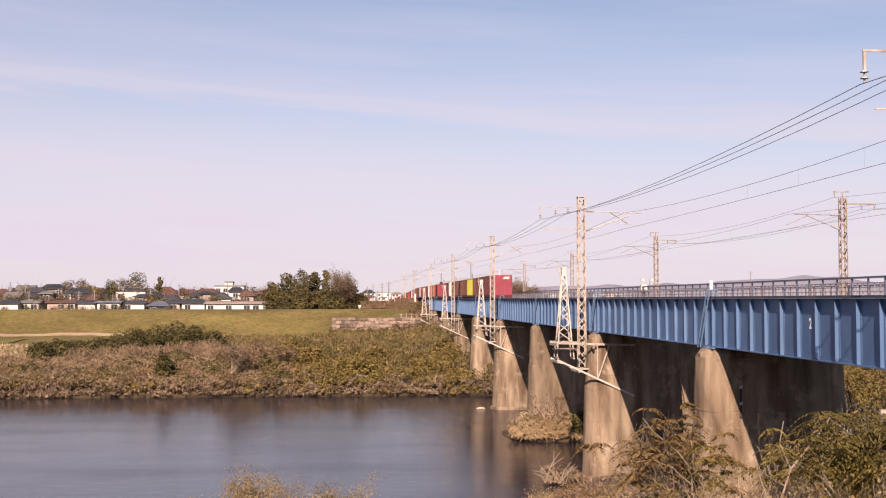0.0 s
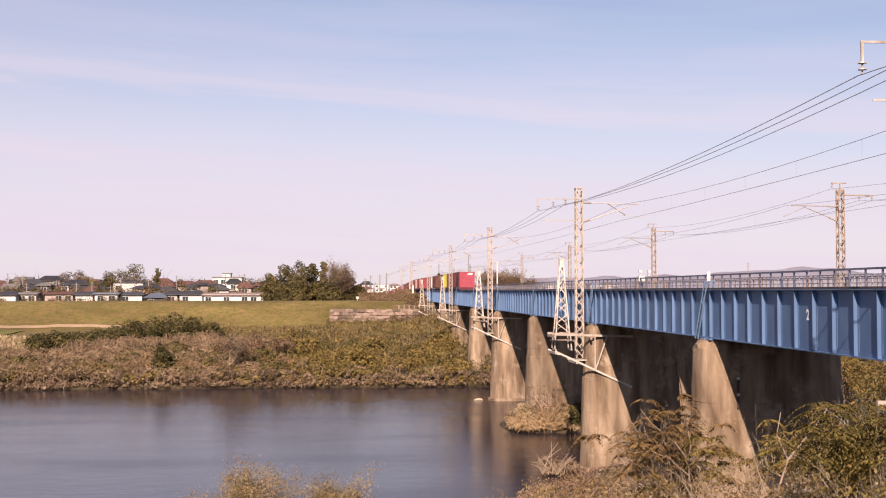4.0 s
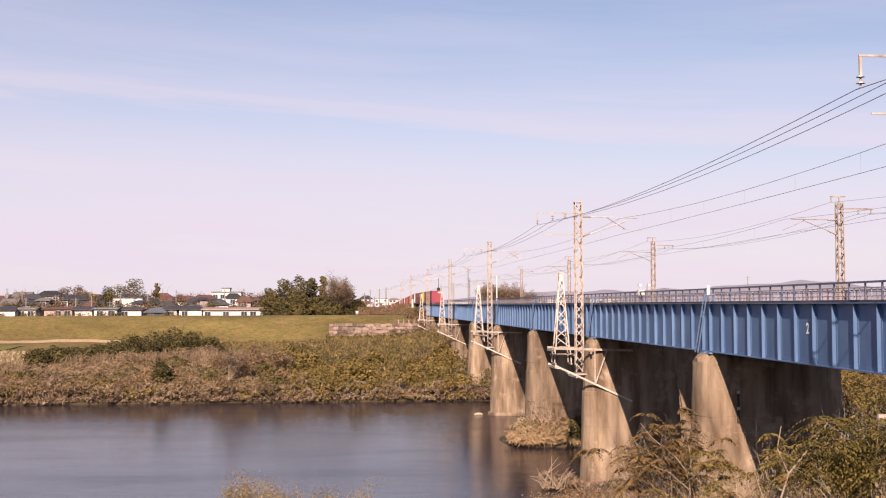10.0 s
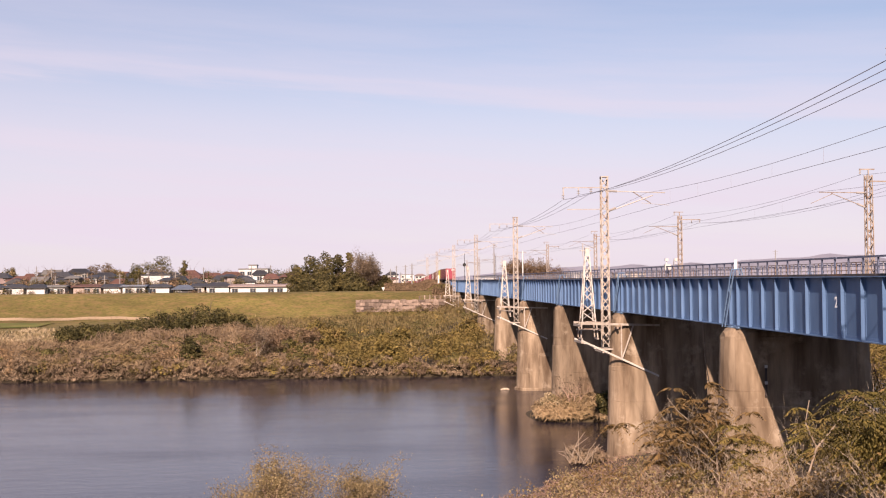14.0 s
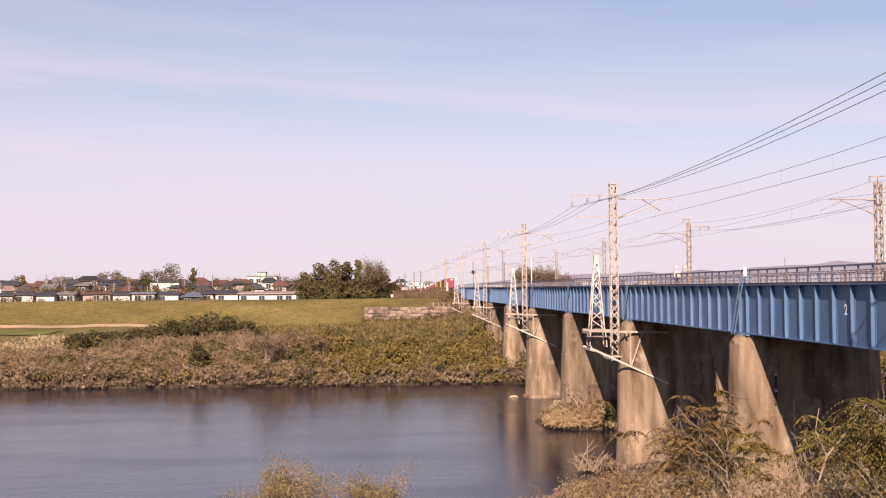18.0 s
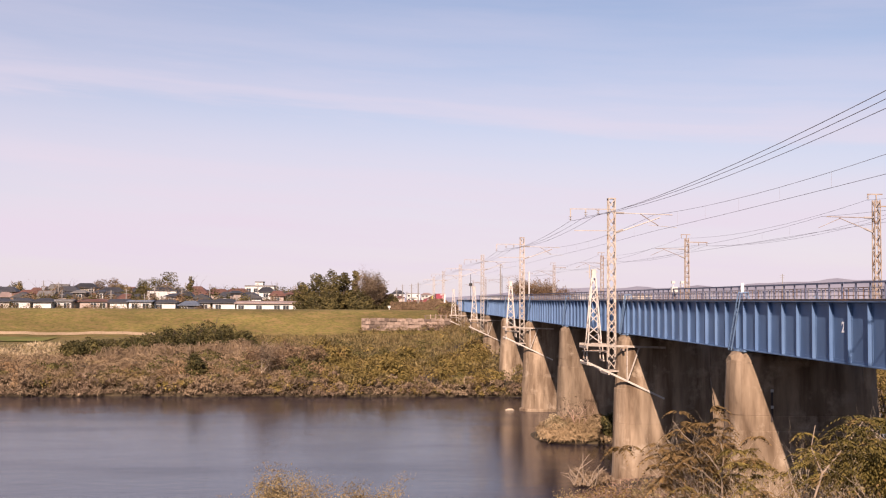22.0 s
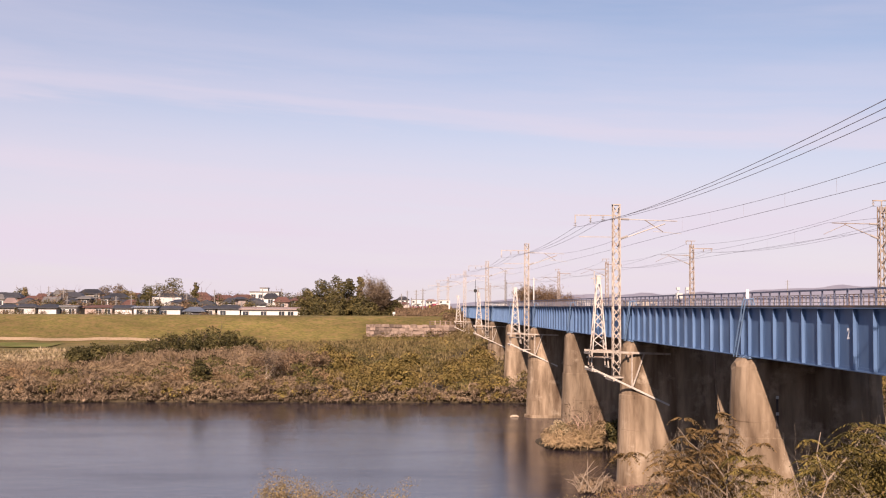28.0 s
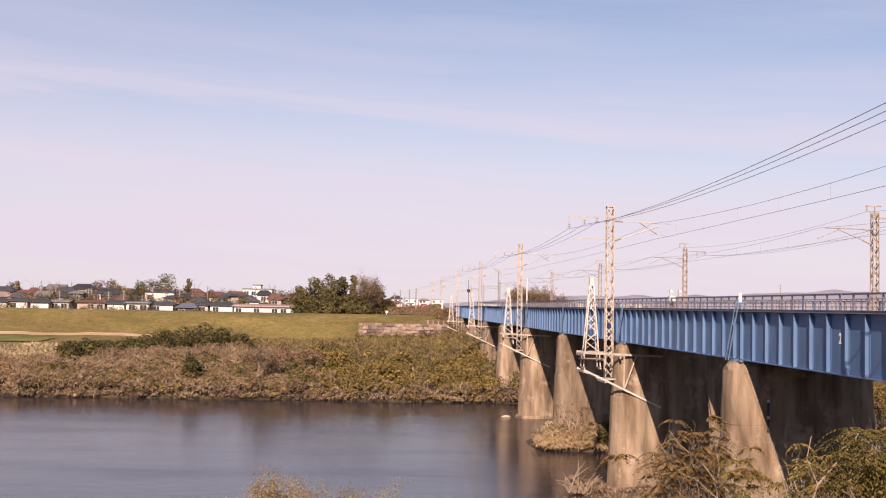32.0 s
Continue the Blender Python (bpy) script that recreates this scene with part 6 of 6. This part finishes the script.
# twiggy, mostly bare brush between
TW = "twiggy brush on the near bank"
for i, (k, y, top, leafy) in enumerate((
        (0.135, 44, 4.8, 0.15), (0.155, 42, 5.2, 0.15), (0.178, 43, 5.4, 0.15), (0.20, 41, 5.7, 0.15), (0.222, 42, 5.9, 0.12), (0.245, 40, 6.2, 0.12), (0.268, 39, 6.4, 0.1),
        (0.29, 38, 6.6, 0.08), (0.31, 36, 6.8, 0.08), (0.33, 35, 6.9, 0.08), (0.35, 34, 7.0, 0.08), (0.372, 33, 7.1, 0.1), (0.21, 52, 4.4, 0.2), (0.235, 54, 4.4, 0.2), (0.26, 50, 5.0, 0.15), (0.17, 54, 3.7, 0.2),
        (0.19, 47, 5.0, 0.12), (0.30, 33, 7.0, 0.05), (0.34, 31, 7.2, 0.05), (0.27, 34, 6.8, 0.06), (0.235, 37, 6.3, 0.08), (0.39, 30.5, 7.3, 0.08), (0.405, 29.5, 8.0, 0.05), (0.425, 28.5, 8.4, 0.05), (0.445, 28, 8.8, 0.05), (0.462, 27.5, 9.0, 0.05), (0.385, 31, 7.9, 0.05), (0.345, 35, 7.6, 0.03), (0.448, 24.6, 9.0, 0.05), (0.470, 24.0, 9.4, 0.05), (0.486, 23.6, 9.6, 0.05))):
    x, y = on_slope(k, y)
    shrub("brush", "leggy brown twigs with a few yellow leaves", (x, y), top - float(height(x, y)), 2.2, 13, "yellow" if i % 2 else "sumac", 340 + i, "scatter", leafy * 0.18, 0.11, "twig" if i < 22 else "bark_pale", 4, group=TW)
# rounded bushes whose tops show over the water
for i, (k, y, top, spread, leafy) in enumerate(((-0.084, 39.0, 6.72, 0.62, 1.3), (-0.071, 40.5, 6.35, 0.45, 0.8), (-0.023, 38.5, 6.2, 0.6, 0.9), (-0.006, 39.5, 6.42, 0.55, 1.2), (-0.108, 39.5, 5.95, 0.5, 0.8), (-0.125, 39.5, 5.7, 0.45, 0.4))):
    x, y = on_slope(k, y)
    shrub("yellowing_bush", "rounded bush with small yellow-brown leaves", (x, y), top - float(height(x, y)), spread, 8, "yellow", 380 + i, "scatter", leafy * 1.5, 0.062, "twig", 3, group="yellowing bushes on the near bank")

# undergrowth of the near bank
xs, ys = sample(60000, -2, 34, 40, 100)
ok = (ys < near_shore(xs) + 0.5) & (ys > 36)
xs, ys = xs[ok], ys[ok]
hh = np.maximum(0.7 + 0.5 * lumps(xs, ys, 2.0, 3) + 0.3 * lumps(xs, ys, 5.0, 1), 0.15) * np.clip((near_shore(xs) - ys + 1.5) / 4, 0.25, 1) * np.clip((74 - ys) / 12, 0.3, 1)
sel = lumps(xs, ys, 3.0, 7) + rng.normal(0, 0.5, len(xs)) > 0.1
thin = rng.uniform(0, 1, len(xs)) < np.where(ys > 52, 0.55, 1.0)
mound(xs[thin], ys[thin], hh[thin] * 0.75, 0.5, "stems", "near_dry_stems", "tangle of withered reddish-brown stems on the near bank", stretch=18.0, flat=0.0)
few = ~sel & (rng.uniform(0, 1, len(xs)) < 0.08)
mound(xs[few], ys[few], hh[few] * 1.2, 0.16, "yellow", "near_weeds", "a few yellowed weeds on the near bank", stretch=1.8)

# the brushy islet round the third pier
clumps(330, 60, "straw", "islet_grass", "straw-coloured grass on the islet round a pier", lambda n: (rng.uniform(14.4, 23, n), rng.uniform(99.4, 104, n)), 0.5, 0.3, 0.75, 8.0)
clumps(12, 60, "kudzu", "islet_weeds", "green-brown weeds on the islet", lambda n: (rng.uniform(16, 22, n), rng.uniform(99.4, 101.5, n)), 0.26, 0.4, 0.8, 2.0)
shrub("islet_bush", "bare grey-brown bush on the islet", (17.3, 101.0), 3.6, 3.0, 6, "autumn", 401, "scatter", 0.05, 0.16, "twig", 3)
shrub("islet_bush", "dark green bush on the islet", (20.1, 99.5), 2.6, 1.6, 9, "shrub", 402, "scatter", 2.4, 0.26, "bark", 3)
shrub("islet_bush", "low brown bush on the islet", (15.4, 102.0), 1.5, 2.0, 7, "reed", 403, "scatter", 0.8, 0.22, "twig", 3)
# grey-brown half-bare brush round the leaning sapling on the far bank
for i, (x, y, tall) in enumerate(((-13.5, 156.0, 4.4), (-16.5, 159.0, 4.0), (-9.5, 162.0, 4.2), (-12.5, 165.0, 4.4))):
    shrub("bare_brush", "half-bare grey-brown brush on the far bank", (x, y), tall, 3.2, 12, "brush", 700 + i, "scatter", 0.10, 0.24, "bark_tan", 4, group="bare brush on the far bank")
# broken pale stalks at the water's edge
st = thing("broken_stalks", "pale broken reed stalks leaning at the water's edge", "stalks", (13.6, 76.2, 0.2))
rr_ = random.Random(9)
for k in range(22):
    a, l0 = rr_.uniform(0, 6.28), rr_.uniform(1.2, 3.0)
    s0 = Vector((rr_.uniform(-0.8, 0.8), rr_.uniform(-0.4, 0.4), 0))
    e0 = s0 + Vector((math.cos(a) * l0 * 0.55, math.sin(a) * 0.4, l0 * rr_.uniform(0.4, 0.85)))
    part("stalk", Geo().path([s0, (s0 + e0) / 2 + Vector((rr_.uniform(-0.3, 0.3), 0, rr_.uniform(0.1, 0.35))), e0], [0.035, 0.03, 0.015], 5), M["bark_tan"], st)
clumps(30, 60, "dead_stem", "shore_heap", "heap of withered stems at the water's edge", lambda n: (rng.uniform(13.3, 15.3, n), rng.uniform(76.2, 78.4, n)), 0.5, 0.25, 0.6, 9.0, 0.9)
# a small float on the river
fl = thing("floating_log", "pale floating log on the river", "log", (14.6, 129.5, 0.0))
part("log", Geo().path([(-0.5, 0, 0.04), (-0.2, 0.05, 0.1), (0.25, 0, 0.11), (0.5, -0.05, 0.05)], [0.06, 0.16, 0.15, 0.05], 8), M["bark_pale"], fl, smooth=True)

# bare broadleaf trees far off: fine twigs and a last few leaves
shrub("bare_tree", "half-bare brown broadleaf tree taller than its neighbours", (-2.6, 286.6), 12.7, 5.0, 14, "autumn", 450, "scatter", 0.62, 0.24, "bark", 4, group=CLUMP)["category"] = "tree"
for i, (x, tall) in enumerate(((40.2, 9.4), (44.6, 11.2), (48.6, 10.6), (52.2, 9.0))):
    shrub("bare_tree", "bare grey-brown tree behind the farther track", (x, 330.0 + 2 * i), tall, 9.0, 20, "brush", 451 + i, "scatter", 0.2, 0.26, "bark", 4, group="bare trees beyond the bridge")["category"] = "tree"

# an old ladder on the farther pier, and a gauge board on the nearest one
ol = thing("pier_ladder", "old rusty ladder leaning on a concrete pier", "ladder")
for o_ in (0.0, 0.16):
    part("stile", Geo().beam((22.36 + o_, 78.5, 8.05 - o_ * 0.3), (22.86 + o_, 78.6, 5.2), 0.045), M["steel_rust"], ol)
for k in range(7):
    part("rung", Geo().beam((22.40 + 0.07 * k, 78.5 + 0.013 * k, 7.75 - 0.4 * k), (22.56 + 0.07 * k, 78.5 + 0.013 * k, 7.70 - 0.4 * k), 0.035), M["dark"], ol)
gb = thing("gauge_board", "narrow weathered gauge board on a pier", "gauge board", (18.0, 52.36, 6.9))
part("board", Geo().box(-0.05, -0.02, 0, 0.05, 0.0, 1.45), M["duct"], gb)
for z in (0.55, 1.3):
    part("plate", Geo().box(-0.07, -0.035, z, 0.07, -0.021, z + 0.14), M["white"], gb, "small white plate")

# vine-grown bushes on the slope beyond the farther bridge
for i, (x, y, tall) in enumerate(((38.6, 78, 6.2), (41.5, 84, 7.2), (45.5, 88, 7.6), (40.0, 71, 6.0), (38.4, 86, 6.6), (49, 84, 7.0))):
    tree("vine_covered_bush", "bush smothered by yellow-green vines beyond the bridge", "bush", (x, y), tall, 5.5, "kudzu", 6500, 0.17, 480 + i, 0.08, 4, group="bushes under the vines")

# leafy bushes that hide the foot of the nearest bracket
for i, (x, y, top) in enumerate(((11.62, 24.5, 10.18), (11.32, 24.9, 9.93), (12.07, 24.2, 10.43), (11.9, 24.9, 10.5), (11.75, 25.3, 10.2))):
    shrub("yellow_green_bush", "dense bush with small yellow-green leaves", (x, y), top - float(height(x, y)), 0.7, 7, "sumac_green", 490 + i, "frond", 1.15, 0.12, "bark_pale", 3, group=SUM)

# pale bare branches that lean out of the brush
lb = thing("leaning_sapling", "pale bare sapling with a long leaning branch on the bank", "sapling")
for name, pts, r in (("stem", [(11.87, 39.50, 4.88), (11.81, 39.50, 5.66), (11.80, 39.50, 6.48), (11.87, 39.50, 6.97), (11.78, 39.50, 7.46)], 0.07), ("branch", [(11.80, 39.50, 6.42), (11.33, 39.50, 7.04), (10.84, 39.50, 7.44), (10.45, 39.50, 7.77), (10.10, 39.50, 8.23)], 0.05), ("branch", [(11.81, 39.50, 5.90), (11.12, 39.50, 6.50), (10.43, 39.50, 6.80), (9.83, 39.50, 6.72)], 0.04)):
    part(name, Geo().path(pts, [r * 0.62 * (1 - 0.15 * i) for i in range(len(pts))], 6), M["bark_tan"], lb)
lc = thing("bare_sapling", "pale forked sapling among the green shrubs", "sapling")
for name, pts, r in (("stem", [(11.61, 31.00, 6.44), (12.03, 31.00, 7.69), (12.76, 31.00, 8.53), (13.26, 31.00, 9.21)], 0.055), ("stem", [(11.35, 30.50, 6.54), (11.01, 30.50, 7.48), (10.83, 30.50, 8.09)], 0.035), ("branch", [(12.03, 31.00, 7.69), (11.73, 31.00, 8.39), (11.85, 31.00, 9.00)], 0.03), ("branch", [(11.93, 31.00, 6.43), (12.58, 31.00, 7.30), (13.55, 31.00, 7.82)], 0.035)):
    part(name, Geo().path(pts, [r * 0.62 * (1 - 0.18 * i) for i in range(len(pts))], 6), M["bark_tan"], lc)


def motions():
    """The train draws away over the bridge, slowly gaining speed."""
    times = [0, 2, 4, 6, 8, 10, 12, 14, 16, 18, 20, 22, 24, 26, 28, 30, 32]
    for ob, ahead, z in moving:
        rows = []
        for t in times:
            y = tail_at(t) + ahead
            a, b = float(rail_drop(y + 0.5)), float(rail_drop(y + 3.5))
            rows.append((t, pose(AXIS, y, z - a, -math.degrees((b - a) / 3.0))))
        walk(ob, rows)


motions()
